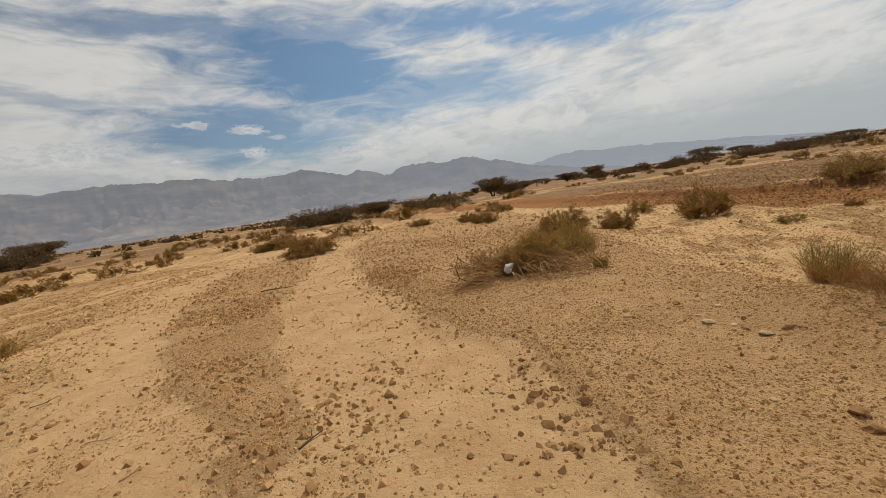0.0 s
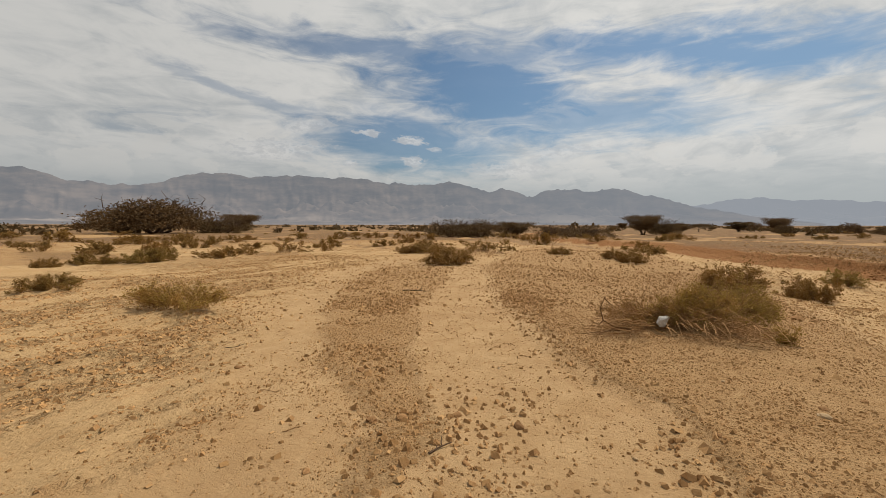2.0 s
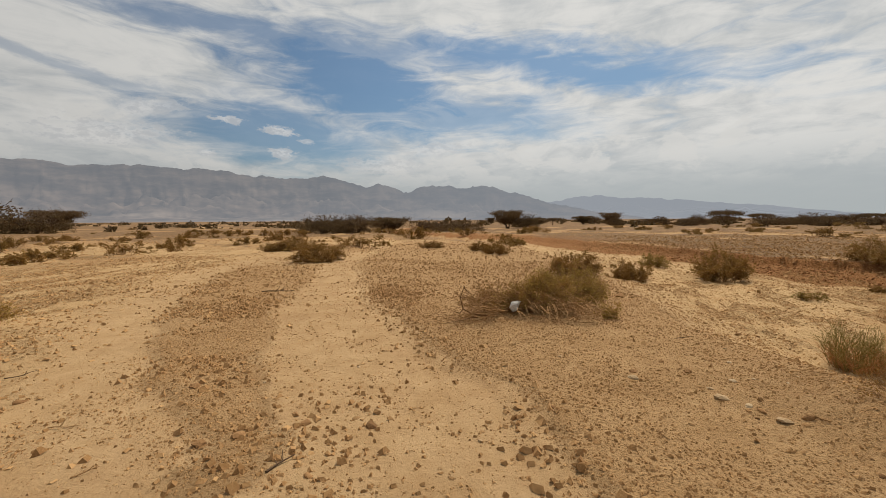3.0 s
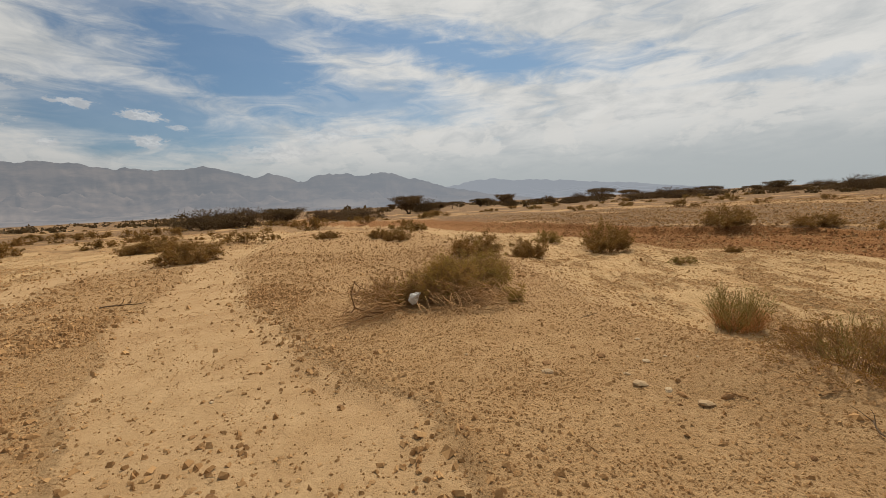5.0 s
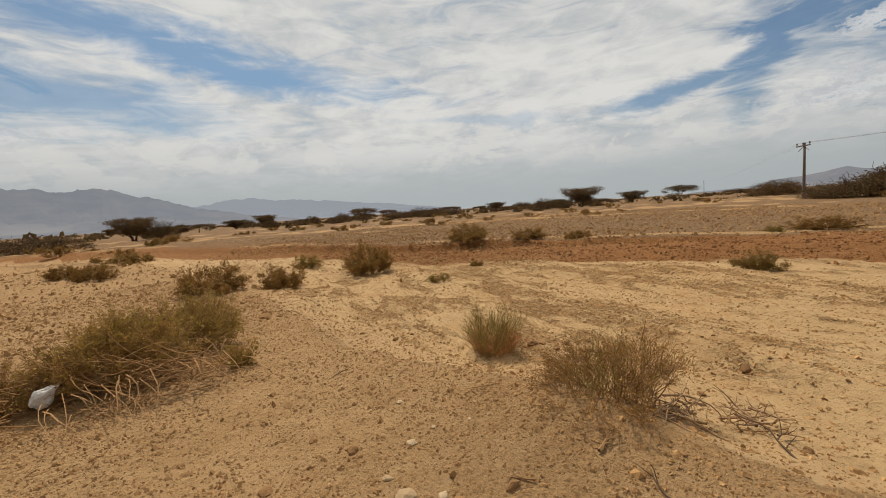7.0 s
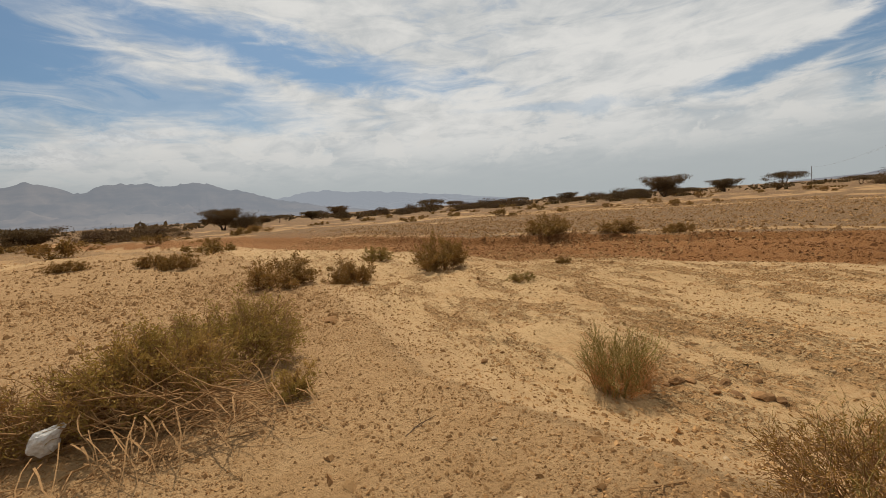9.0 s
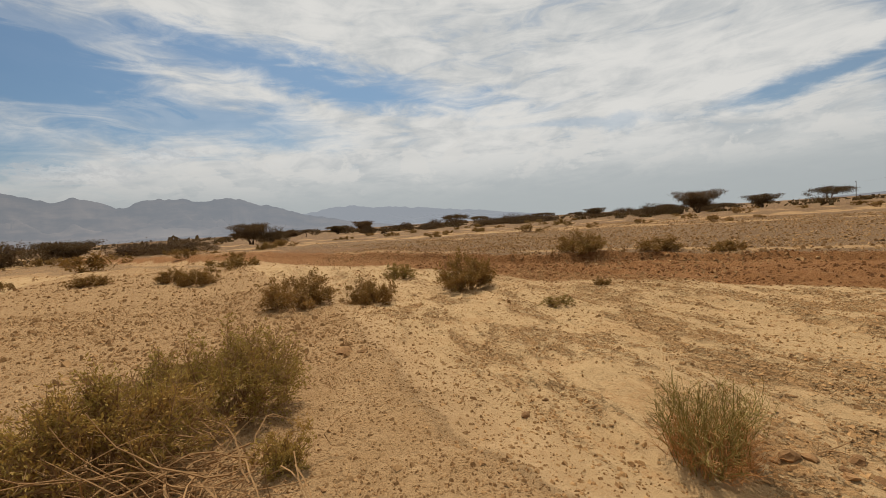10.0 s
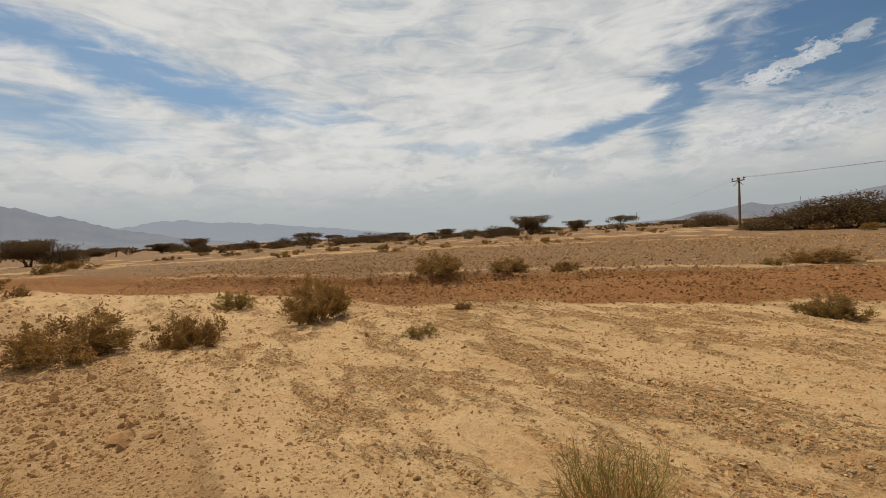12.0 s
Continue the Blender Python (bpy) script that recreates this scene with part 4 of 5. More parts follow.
def acacia_meshes(seed, style, wide, high, fine):
    """Trunk with limbs, and crown. style: vase, umbrella, round, dome or low."""
    rng = np.random.default_rng(seed)
    wood, crown = Brush(seed + 1), Brush(seed + 2)
    stems = {"vase": 5, "umbrella": 2, "round": 6, "dome": 7, "low": 8}[style]
    floor = {"vase": 0.42, "umbrella": 0.70, "round": 0.12, "dome": 0.3, "low": 0.05}[style]
    ends = []
    for i in range(stems):
        a = 2 * math.pi * i / stems + rng.uniform(-0.4, 0.4)
        lean = {"vase": 0.42, "umbrella": 0.20, "round": 0.5, "dome": 0.75, "low": 0.9}[style] * wide
        first = {"vase": 0.5, "umbrella": 0.55, "round": 0.4, "dome": 0.4, "low": 0.3}[style] * high
        p = np.array([math.cos(a) * 0.1, math.sin(a) * 0.1, -0.1])
        q = np.array([math.cos(a) * lean * 0.35, math.sin(a) * lean * 0.35, first])
        line = p + (q - p) * np.linspace(0, 1, 6)[:, None]
        line[1:5] += rng.normal(size=(4, 3)) * 0.05 * high
        wood.stick(line, 0.035 * high, 0.02 * high, 6)
        for j in range(9):
            b = a + rng.normal(0, 0.9)
            rad = wide / 2 * rng.uniform(0.25, 0.95)
            top = high * rng.uniform(max(floor + 0.1, 0.5), 0.95)
            e = np.array([math.cos(b) * rad, math.sin(b) * rad, top])
            if style == "vase":
                e[2] = high * (0.45 + 0.5 * rad / (wide / 2)) * rng.uniform(0.85, 1.0)
            limb = q + (e - q) * np.linspace(0, 1, 6)[:, None]
            limb[1:5] += rng.normal(size=(4, 3)) * 0.035 * high
            wood.stick(limb, 0.016 * high, 0.004 * high, 4)
            ends.append(e)
            for _ in range(2):
                k = limb[rng.integers(2, 6)]
                wood.stick(bent(rng, k, rng.normal(size=3) + (0, 0, 0.6), high * 0.18, 3, 0.3), 0.006 * high, 0.002 * high)
    # crown: uneven clumps in the style's outline
    spots = []
    lumps = rng.uniform(0, 6.28, 4)
    clumps = int({"vase": 240, "umbrella": 110, "round": 190, "dome": 300, "low": 150}[style])
    for _ in range(clumps):
        a = rng.uniform(0, 2 * math.pi)
        u = math.sqrt(rng.uniform())
        edge = 1 + 0.16 * math.sin(2 * a + lumps[0]) + 0.12 * math.sin(3 * a + lumps[1]) + 0.1 * math.sin(5 * a + lumps[2])
        rad = u * wide / 2 * edge
        if style == "vase":
            part_up = rng.uniform(0.22, 1.0) ** 0.7
            rad = u * wide / 2 * edge * (0.10 + 0.90 * part_up ** 1.25)
            z = high * part_up * (0.97 + 0.05 * math.sin(3 * a + lumps[3]))
        elif style == "umbrella":
            z = high * (0.97 - 0.14 * u * u) - rng.exponential(0.11) * high
        elif style == "dome":
            roof = high * (1 - 0.72 * u * u) * (0.92 + 0.07 * math.sin(3 * a + lumps[3]) + 0.05 * math.sin(7 * a + 5 * u))
            z = roof * rng.uniform(0.42 - 0.1 * u, 1.0)
        elif style == "round":
            roof = high * math.sqrt(max(0.04, 1 - 0.9 * u * u)) * (0.9 + 0.12 * math.sin(3 * a + lumps[3]))
            z = rng.uniform(0.08 + 0.6 * u ** 4 * rng.uniform(), 1.0) * max(roof, 0.2 * high)
        else:
            roof = high * (0.98 - 0.45 * u ** 3) * (0.72 + 0.16 * math.sin(2 * a + lumps[2]) + 0.13 * math.sin(5 * a + 4 * u + lumps[3]))
            z = rng.uniform(0.06, 1.0) * roof
        c = np.array([math.cos(a) * rad, math.sin(a) * rad, z])
        spread = np.array([0.055 * wide, 0.055 * wide, 0.045 * high])
        spots.append(c + rng.normal(size=(36 if fine else 20, 3)) * spread)
    spots = np.concatenate(spots)
    spots[:, 2] = np.clip(spots[:, 2], 0.05, None)
    crown.leaves(spots, *((0.21, 0.125) if fine else (0.34, 0.22)))
    return wood.mesh("trunk", DARK_TWIG), crown.mesh("crown", LEAF_ACACIA)


ACACIAS = {}


def acacia(x, y, wide, high, style, seed, label, fine=True):
    key = (style, seed, fine)
    m = pose(x, y, height(x, y) - 0.05, 0, 0, seed * 57) @ Matrix.Diagonal((wide / 8.0, wide / 8.0, 0.94 * high / 4.0, 1))
    if key not in ACACIAS:
        wood, crown = acacia_meshes(200 + seed * 10, style, 8.0, 4.0, fine)
        ob = new("acacia_tree")
        part("trunk", wood, ob, "dark twisted trunk and limbs")
        part("crown", crown, ob, "dense dusty dark olive crown")
        ACACIAS[key] = ob
        ob.matrix_world = m
    else:
        ob = copy_thing(ACACIAS[key], pose(0, 0, 0))
        ob.matrix_basis = m
    return tagged(ob, label, "tree", "acacia trees")


DOME, FLAT, VASE, ROUND, LOW = ("wide dome-shaped dark acacia with several trunks on the plain", "umbrella-shaped dark acacia tree on the desert plain", "vase-shaped dark acacia tree on the desert plain", "rounded dense dark acacia tree on the desert plain", "low spreading dark acacia thicket on the desert plain")
TREES = [(-72, 55, 19, 7.2, "dome", 1, DOME), (-62, 60, 9.5, 4.0, "low", 1, LOW), (-97, 100, 13, 4.8, "vase", 2, VASE),
         (-16.5, 54, 7.5, 2.7, "round", 1, ROUND), (-12.2, 54, 6.5, 2.7, "round", 2, ROUND), (-8.3, 57.7, 6.0, 2.3, "vase", 1, VASE), (-3, 60, 5.5, 1.9, "low", 2, LOW), (1.3, 60, 6, 1.9, "round", 2, ROUND),
         (10.6, 76.4, 6.2, 3.5, "vase", 2, VASE), (14.2, 78.8, 5.0, 3.1, "round", 1, ROUND), (29, 117, 5.3, 2.2, "umbrella", 1, FLAT), (44.5, 115, 6.1, 3.5, "vase", 1, VASE), (52, 112, 6, 2.0, "low", 2, LOW),
         (60.2, 102, 4.2, 3.1, "round", 2, ROUND), (65.5, 100, 7.8, 3.9, "umbrella", 2, FLAT), (73.5, 96, 8, 2.7, "low", 1, LOW), (79, 92, 7.5, 3.1, "round", 1, ROUND), (86, 86, 7, 2.2, "low", 2, LOW),
         (94.3, 75.8, 5.2, 2.9, "vase", 2, VASE), (126, 89, 8.2, 3.0, "round", 2, ROUND), (84.5, 54.5, 6.2, 3.0, "round", 1, ROUND), (91, 48.3, 8.4, 4.6, "vase", 1, VASE), (103, 49, 4, 1.9, "umbrella", 1, FLAT), (124, 49.5, 7.6, 3.5, "vase", 2, VASE),
         (105.4, 31.7, 6.3, 3.7, "umbrella", 2, FLAT), (112, 22, 6, 1.9, "umbrella", 1, FLAT), (102, 14.1, 9, 3.4, "round", 2, ROUND), (67.5, 5.2, 5.5, 2.1, "low", 1, LOW), (66.5, 1.8, 9.0, 3.0, "round", 1, ROUND), (65, -2.5, 10.5, 4.1, "dome", 2, DOME), (66, -8, 8.5, 4.2, "round", 2, ROUND)]
for row in TREES:
    acacia(*row)
# the belt of trees along the far side of the plain
belt = random.Random(21)
for _ in range(40):
    a, d = belt.uniform(2, 66), belt.uniform(96, 170)
    style = belt.choice((("round", 1, ROUND), ("round", 2, ROUND), ("vase", 1, VASE), ("vase", 2, VASE), ("umbrella", 1, FLAT), ("umbrella", 2, FLAT), ("low", 2, LOW)))
    tall = d * belt.uniform(0.009, 0.022)
    acacia(d * math.sin(radians(a)), d * math.cos(radians(a)), tall * belt.uniform(1.5, 2.6), tall, *style, False)


def far_scrub():
    """The dark belt of trees and scrub too far off to be told apart."""
    rng = np.random.default_rng(9)
    brush = Brush(91)
    for _ in range(800):
        a = radians(rng.uniform(-80, 105))
        d = rng.uniform(90, 600)
        x, y = d * math.sin(a), d * math.cos(a)
        wide, high = rng.uniform(1.2, 6.5), rng.uniform(0.3, 0.9) + 1.6 * rng.uniform() ** 4
        n_leaf = 26
        u = rng.normal(size=(n_leaf, 3)) * (wide / 4.5, wide / 4.5, high / 4)
        u[:, 2] = np.abs(u[:, 2] + high * 0.45)
        brush.leaves(u + (x, y, height(x, y)), 0.45 + 0.12 * wide, 0.35 + 0.08 * wide)
    tagged(new("far_scrub", brush.mesh("far_scrub", LEAF_ACACIA)), "dark belt of distant acacia scrub on the plain", "scrub", kind="stuff")


far_scrub()



def dead_twig(x, y, length, turn, thick, seed):
    """A dry twig with a fork, lying on the ground."""
    rng = np.random.default_rng(seed)
    ob = thing("dead_twig", x, y, height(x, y) + thick, turn)
    stick = Brush(seed)
    line = bent(rng, (-length / 2, 0, 0), (1, 0, 0.02), length, 6, 0.16)
    line[:, 2] = np.abs(line[:, 2]) * 0.4
    stick.stick(line, thick, thick * 0.4, 5)
    part("stem", stick.mesh("stem", DRY_TWIG if seed % 3 else DARK_TWIG), ob)
    for k in range(2 + seed % 3):
        fork = Brush(seed + 50 + k)
        fork.stick(bent(rng, line[2 + k % 3], (0.7, rng.choice((-1, 1)) * 0.8, 0.35), length * rng.uniform(0.2, 0.4), 4, 0.25), thick * 0.6, thick * 0.2, 4)
        part("fork", fork.mesh("fork", DRY_TWIG if seed % 3 else DARK_TWIG), ob)
    return tagged(ob, "dry forked twig lying on the sand", "twig", "dead twigs")


# x, y, length, turn, thickness
TWIGS = [(-1.15, 2.75, 0.22, 75, 0.009), (-3.0, 2.35, 0.2, 150, 0.006), (-3.05, 3.25, 0.24, 10, 0.005), (-3.9, 9.4, 0.75, 20, 0.014), (2.75, 3.2, 0.16, 130, 0.008), (3.3, 3.0, 0.2, 10, 0.011), (4.45, 2.3, 0.45, 20, 0.009), (4.7, 2.5, 0.5, 140, 0.008), (5.6, 4.75, 0.55, -25, 0.008), (3.2, 2.7, 0.35, 60, 0.006), (-2.3, 2.6, 0.15, 40, 0.005), (1.5, 3.0, 0.14, 100, 0.005), (-4.6, 4.4, 0.3, 30, 0.006), (4.2, 2.9, 0.4, 100, 0.01), (3.4, 4.0, 0.3, 160, 0.005), (2.9, 5.3, 0.3, 20, 0.005)]
for k, (x, y, length, turn, thick) in enumerate(TWIGS):
    dead_twig(x, y, length, turn, thick, 300 + k)

# ---- power line ----


def pole_material():
    m, n = material("weathered_pole")
    at = place_of(n)
    streaks = n.noise(n.vector("MULTIPLY", at, (30.0, 30.0, 2.0)), 1.0, 4.0, 0.6)
    finish(n, n.mix(streaks, (0.10, 0.075, 0.06, 1), (0.20, 0.16, 0.13, 1)), 0.85, streaks, 0.01, 0.5)
    return m


POLE = pole_material()


def lathe(name, profile, mat, sides=12):
    """A turned shape from (radius, height) pairs."""
    ang = np.arange(sides) * 2 * np.pi / sides
    verts = np.array([(r * math.cos(a), r * math.sin(a), z) for r, z in profile for a in ang])
    faces = [(i * sides + j, i * sides + (j + 1) % sides, (i + 1) * sides + (j + 1) % sides, (i + 1) * sides + j) for i in range(len(profile) - 1) for j in range(sides)]
    return mesh_from(name, verts, faces, mat, True)


def bar(name, size, mat, bevel=0.01):
    bm = bmesh.new()
    bmesh.ops.create_cube(bm, size=1.0)
    bmesh.ops.scale(bm, vec=size, verts=bm.verts)
    bmesh.ops.bevel(bm, geom=bm.edges[:], offset=bevel, segments=2, affect="EDGES")
    me = bpy.data.meshes.new(name)
    bm.to_mesh(me)
    bm.free()
    me.materials.append(mat)
    return me


def power_pole(x, y, tall, turn):
    ob = thing("power_pole", x, y, height(x, y) - 0.3, turn)
    part("pole", lathe("pole", [(0.17, 0), (0.165, 0.5), (0.14, tall * 0.6), (0.11, tall), (0.0, tall + 0.02)], POLE), ob)
    arm = part("crossarm", bar("crossarm", (1.9, 0.12, 0.13), POLE), ob)
    arm.location = (0, 0.15, tall - 0.35)
    shape = lathe("insulator", [(0.03, 0), (0.03, 0.10), (0.09, 0.12), (0.09, 0.17), (0.05, 0.20), (0.09, 0.24), (0.08, 0.30), (0.0, 0.34)], POLE, 8)
    for dx in (-0.88, 0.05, 0.88):
        ins = part("insulator", shape, ob)
        ins.location = (dx, 0.15, tall - 0.28)
    for side in (-1, 1):
        brace = part("brace", bar("brace", (0.9, 0.03, 0.06), POLE, 0.005), ob)
        brace.matrix_local = pose(side * 0.38, 0.1, tall - 0.68, 0, side * 38, 0)
    return tagged(ob, "tall weathered power pole with a crossarm", "power pole", "power line poles")


POLES = [(67, 7.4, 6.9, 45), (309, 76, 9.6, 20), (24, -33, 6.9, 45)]
for p in POLES:
    power_pole(*p)


def wire(a, b, sag, thick):
    line = np.array(a) + (np.array(b) - np.array(a)) * np.linspace(0, 1, 24)[:, None]
    line[:, 2] -= sag * 4 * np.linspace(0, 1, 24) * (1 - np.linspace(0, 1, 24))
    brush = Brush(1)
    brush.stick(line, thick, thick, 4)
    tagged(new("power_cable", brush.mesh("power_cable", POLE)), "thin dark overhead power cable between poles", "cable", "power cables")


for shift in (-0.88, 0.05, 0.88):
    def pin(p):
        return (p[0] + shift * math.cos(radians(p[3])), p[1] + shift * math.sin(radians(p[3])), height(p[0], p[1]) - 0.3 + p[2] + 0.03)
    wire(pin(POLES[0]), pin(POLES[2]), 0.9, 0.007)
    wire(pin(POLES[0]), pin(POLES[1]), 1.5, 0.004)

# ---- stones ----


def rock_mesh(name, seed, mat, flat=0.6, subdivisions=2):
    bm = bmesh.new()
    bmesh.ops.create_icosphere(bm, subdivisions=subdivisions, radius=0.5)
    off = Vector((seed * 3.7, seed * 1.3, seed * 7.1))
    for v in bm.verts:
        p = v.co.copy()
        n = noise.noise(p * 1.7 + off) * 0.55 + noise.noise(p * 4.1 + off) * 0.25 + noise.noise(p * 9 + off) * 0.08
        v.co = p * (1 + n)
        v.co.z *= flat
        v.co.z = max(v.co.z, -0.28 * flat)
    for k in range(4):
        way = Vector((noise.random() - 0.5, noise.random() - 0.5, noise.random() * 0.8)).normalized()
        for v in bm.verts:
            d = v.co.dot(way) - 0.36
            if d > 0:
                v.co -= way * d * 0.85
    me = bpy.data.meshes.new(name)
    bm.to_mesh(me)
    bm.free()
    me.materials.append(mat)
    return me


noise.seed_set(4)
ROCKS = [rock_mesh("stone", k, STONE, 0.55 + 0.1 * (k % 3)) for k in range(7)]
PALE_ROCKS = [rock_mesh("stone", 20 + k, PALE_STONE, 0.5) for k in range(3)]


def stone(x, y, size, meshes, rng, label):
    ob = new("stone", rng.choice(meshes))
    ob.matrix_world = pose(x, y, height(x, y) + size * 0.06, rng.uniform(-12, 12), rng.uniform(-12, 12), rng.uniform(0, 360)) @ Matrix.Diagonal((size, size * rng.uniform(0.65, 1.0), size * rng.uniform(0.6, 1.0), 1))
    return tagged(ob, label, "stone", "loose stones")


BROWN, PALE = "weathered brown stone lying on the sand", "pale limestone fragment lying on gravel"
# x, y, size
STONES = [(-0.62, 3.24, 0.11), (-1.16, 3.28, 0.095), (-1.58, 3.08, 0.12), (-1.78, 2.93, 0.12), (-2.48, 4.0, 0.11), (-0.9, 2.62, 0.07), (-0.02, 2.3, 0.06), (0.42, 2.2, 0.07), (1.8, 4.15, 0.09), (2.45, 3.35, 0.07), (2.68, 3.2, 0.08),
          (-3.9, 3.7, 0.12), (-5.7, 4.7, 0.07), (10.2, 5.4, 0.17), (5.37, 4.86, 0.13), (5.45, 4.78, 0.10), (5.43, 4.57, 0.12), (5.55, 4.45, 0.15), (5.66, 4.3, 0.16), (5.72, 4.2, 0.13), (5.3, 4.93, 0.09), (5.5, 4.62, 0.08), (5.75, 4.62, 0.12), (6.0, 4.45, 0.1), (4.3, 6.3, 0.08), (2.2, 4.4, 0.07), (2.3, 4.1, 0.08), (5.3, 3.0, 0.1), (6.1, 2.8, 0.13), (4.6, 2.2, 0.1), (3.55, 8.75, 0.24), (3.75, 8.6, 0.16), (2.2, 2.15, 0.13), (2.12, 2.0, 0.10)]
PALE_STONES = [(1.72, 3.98, 0.10), (2.28, 3.58, 0.11), (2.5, 3.2, 0.11), (2.4, 3.42, 0.07), (2.3, 3.75, 0.06), (1.7, 4.0, 0.06), (2.6, 3.9, 0.07), (2.9, 4.4, 0.06), (1.2, 4.6, 0.05)]
pick = random.Random(12)
for x, y, s in STONES:
    stone(x, y, s, ROCKS, pick, BROWN)
for x, y, s in PALE_STONES:
    stone(x, y, s, PALE_ROCKS, pick, PALE)
for _ in range(230):
    x, y = pick.uniform(-6.5, 8.5), pick.uniform(1.3, 9.5)
    if pick.random() < 0.12:
        stone(x, y, pick.uniform(0.03, 0.055), PALE_ROCKS, pick, PALE)
    else:
        stone(x, y, min(0.08, pick.lognormvariate(-3.45, 0.35)), ROCKS, pick, BROWN)


def scatter(name, label, category, count, seed, mat, box, low, high, flat, keep):
    """Small loose pieces laid over a stretch of ground where keep says so."""
    rng = np.random.default_rng(seed)
    x, y = rng.uniform(box[0], box[2], count), rng.uniform(box[1], box[3], count)
    z, gravel, red, crust, flats = land(x, y)
    chance = keep(x, y, gravel, red, crust)
    ok = rng.uniform(size=count) < chance
    x, y = x[ok], y[ok]
    z = heights(x, y)
    m = len(x)
    size = np.exp(rng.normal(np.log(low), 0.45, m)).clip(low * 0.45, high)
    # six-sided crumbs, open below where they sit in the ground
    ico = np.array([(0.5, 0, -0.15), (0.1, 0.5, -0.15), (-0.5, 0.1, -0.15), (-0.1, -0.5, -0.15), (0.24, 0.15, 0.46), (-0.24, -0.15, 0.40)])
    tri = np.array([(0, 1, 4), (1, 5, 4), (1, 2, 5), (2, 3, 5), (3, 4, 5), (3, 0, 4)])
    v = ico[None] * rng.uniform(0.65, 1.35, (m, 6, 3)) * np.stack([np.ones(m), rng.uniform(0.55, 1.0, m), flat * rng.uniform(0.6, 1.3, m)], 1)[:, None, :]
    a = rng.uniform(0, 2 * np.pi, m)[:, None]
    vx = v[:, :, 0] * np.cos(a) - v[:, :, 1] * np.sin(a)
    vy = v[:, :, 0] * np.sin(a) + v[:, :, 1] * np.cos(a)
    tilt = rng.normal(0, 0.2, (m, 1))
    v = np.stack([vx, vy, v[:, :, 2] + vx * tilt], -1) * size[:, None, None] + np.stack([x, y, z + size * flat * 0.18], 1)[:, None, :]
    faces = (tri[None] + 6 * np.arange(m)[:, None, None]).reshape(-1, 3)
    tagged(new(name, mesh_from(name, v.reshape(-1, 3), faces, mat)), label, category, kind="stuff")


def patchy(x, y, seed, low, high, size):
    return step(low, high, rough_noise(x * size, y * size, seed, 4))


scatter("gravel", "loose brown and tan pebbles strewn over the desert floor", "gravel", 260000, 31, PEBBLE, (-4.0, 1.4, 4.6, 8.5), 0.0135, 0.045, 0.62, lambda x, y, g, r, c: 0.045 + 0.16 * patchy(x, y, 4, 0.05, 0.35, 1.3) + 0.48 * g * (0.25 + 0.75 * patchy(x, y, 3, -0.3, 0.25, 0.9)) * (0.55 + 0.45 * step(3.4, 1.8, x)))
scatter("coarse_gravel", "coarser dark pebbles in drifts on the gravel strip", "gravel", 80000, 35, PEBBLE, (-7.5, 1.0, 3, 11), 0.040, 0.10, 0.62, lambda x, y, g, r, c: 0.006 + 0.75 * g * (x < -0.6) * patchy(x, y, 6, -0.25, 0.3, 0.8) + 0.26 * np.exp(-((x - 0.15 - np.interp(y, (0, 2.6, 3.3, 3.9, 4.5, 6.3, 8.9), (0.8, 0.5, 0.42, 0.2, -0.2, -0.85, -1.8))) / 0.35) ** 2) * patchy(x, y, 16, -0.3, 0.2, 1.2) + 0.35 * np.exp(-((x + 1.1) ** 2 / 0.5 + (y - 2.9) ** 2 / 0.8)))
scatter("mid_gravel", "pebbles on the gravel rise behind the bushes", "gravel", 60000, 37, PEBBLE, (-7, 8.5, 5.5, 17), 0.026, 0.085, 0.6, lambda x, y, g, r, c: 0.06 + 0.75 * g * (0.3 + 0.7 * patchy(x, y, 23, -0.25, 0.25, 0.8)))
scatter("far_gravel", "scattered pebbles on the farther gravel flats", "gravel", 30000, 32, PEBBLE, (-10, 8.5, 22, 26), 0.055, 0.14, 0.7, lambda x, y, g, r, c: 0.08 + 0.45 * g + 0.5 * r)
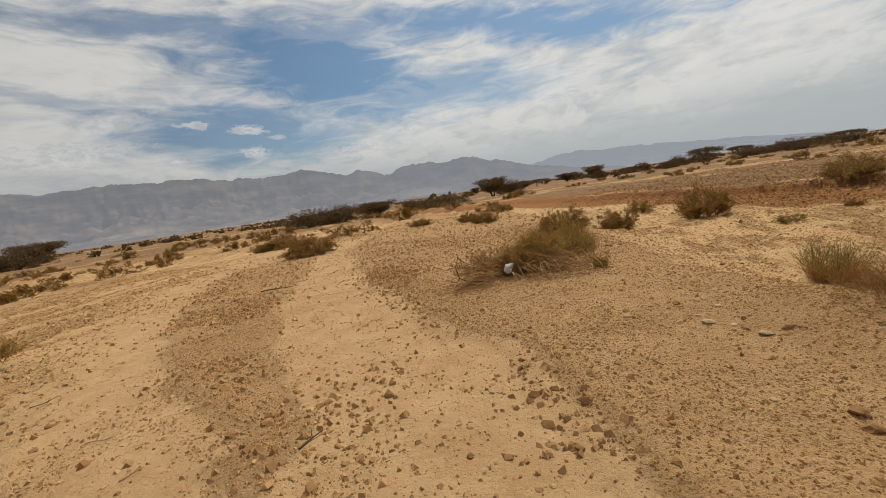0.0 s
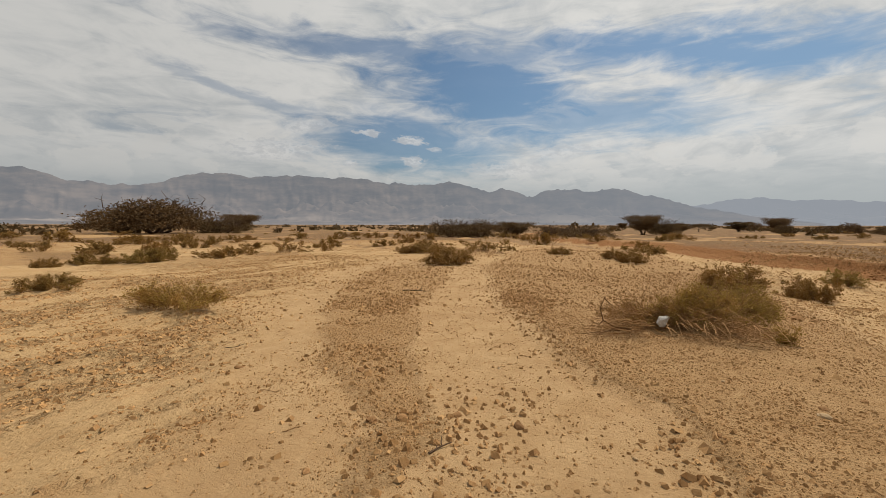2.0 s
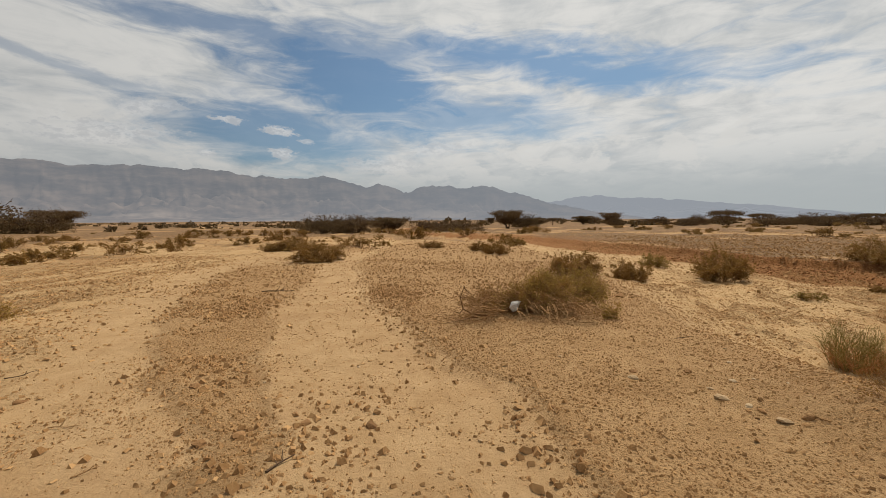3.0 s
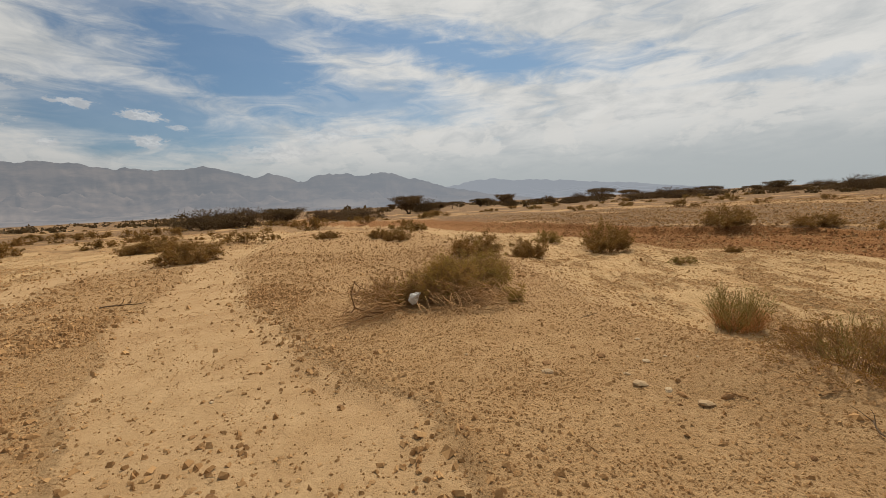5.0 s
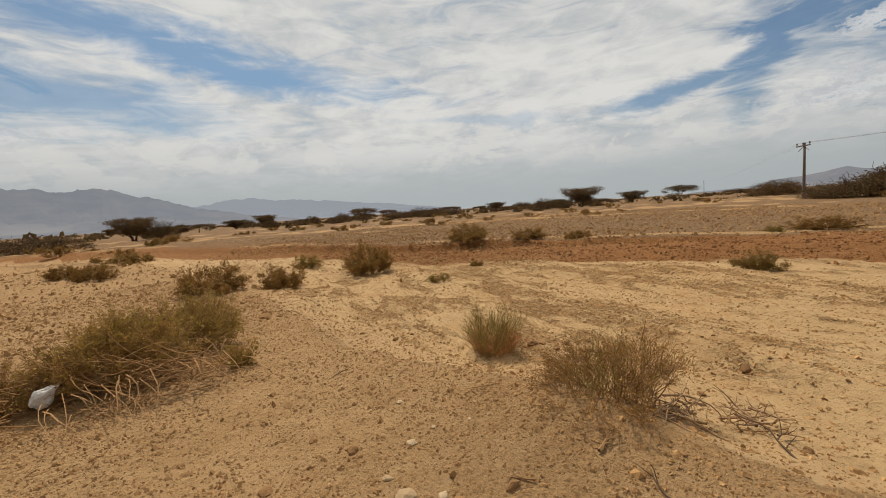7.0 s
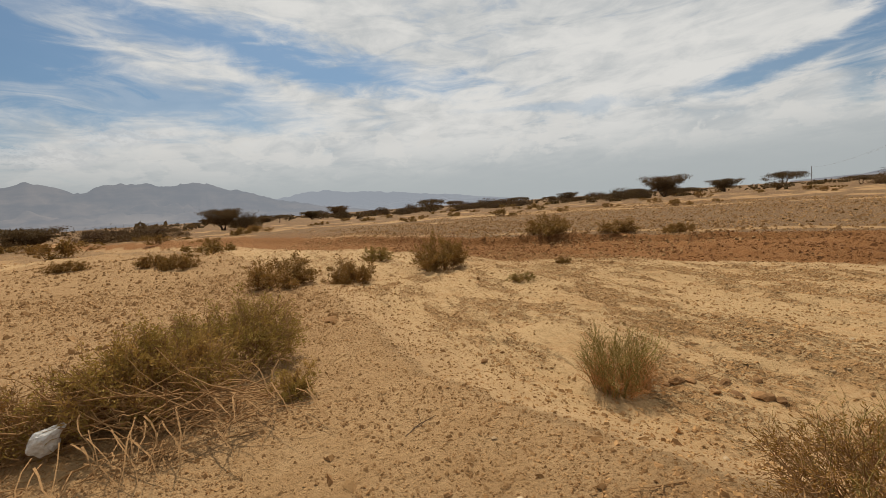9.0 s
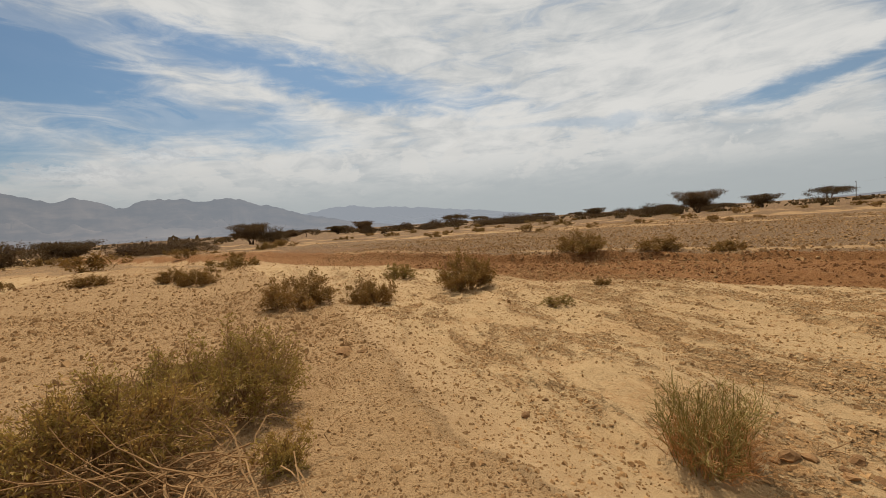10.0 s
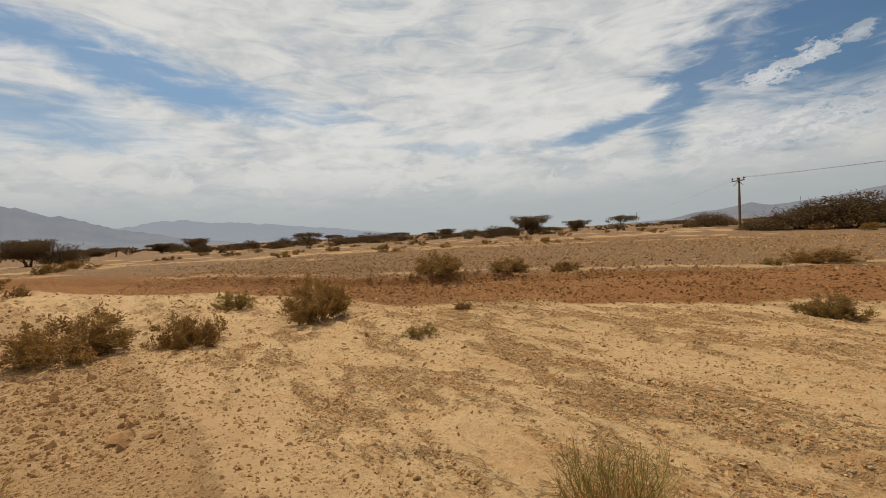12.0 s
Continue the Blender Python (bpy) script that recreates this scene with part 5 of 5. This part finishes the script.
scatter("bank_clods", "reddish clods and stones on the eroded bank", "clods", 40000, 36, RED_CLOD, (9.5, -4, 23, 20), 0.05, 0.14, 0.6, lambda x, y, g, r, c: 0.85 * r * (0.3 + 0.7 * patchy(x, y, 14, -0.2, 0.2, 0.8)))
scatter("mud_crust", "broken flakes and clods of dried mud in the wash", "mud flakes", 330000, 33, CLOD, (3.2, 1.5, 12, 14.5), 0.021, 0.085, 0.5, lambda x, y, g, r, c: (0.07 + 0.27 * c ** 1.5) * (1 - mud_plate(x, y)) + 0.2 * r)
scatter("mud_clods", "crumbled clods of dried mud on the pale flats", "mud flakes", 80000, 34, CLOD, (-14, 2, -2, 18), 0.036, 0.10, 0.6, lambda x, y, g, r, c: 0.03 + 0.5 * c + 0.3 * r)


def along_rills(x, y):
    """Near 1 along the little cuts that water left on the flats."""
    across, along = x * 0.95 - y * 0.31, x * 0.31 + y * 0.95
    rill = rough_noise(along / 3.4, across * 1.5, 57, 4)
    lines = sum(np.exp(-((rill - t) / 0.035) ** 2) for t in (-0.32, -0.12, 0.06, 0.24))
    return np.clip(lines, 0, 1) * land(x, y)[4] * (0.25 + 0.75 * patchy(x, y, 27, -0.2, 0.2, 0.35))


scatter("rill_clods", "rows of crumbled mud along old water cuts", "mud flakes", 90000, 38, CLOD, (-16, 2, -3, 20), 0.036, 0.10, 0.55, lambda x, y, g, r, c: 0.75 * along_rills(x, y))
scatter("wash_clods", "rows of crumbled mud along the stream bed", "mud flakes", 90000, 39, CLOD, (3.4, 1, 13, 20), 0.026, 0.08, 0.6, lambda x, y, g, r, c: 0.7 * along_rills(x, y) * (1 - mud_plate(x, y)))
scatter("plain_clods", "rows of clods and stones on the far plain", "clods", 110000, 40, CLOD, (-45, 15, 45, 50), 0.09, 0.22, 0.5, lambda x, y, g, r, c: 0.35 * along_rills(x, y))
scatter("flat_stones", "dark stones of the desert pavement past the bank", "stones", 45000, 41, PEBBLE, (12, -6, 48, 34), 0.085, 0.22, 0.65, lambda x, y, g, r, c: 0.35 * g)
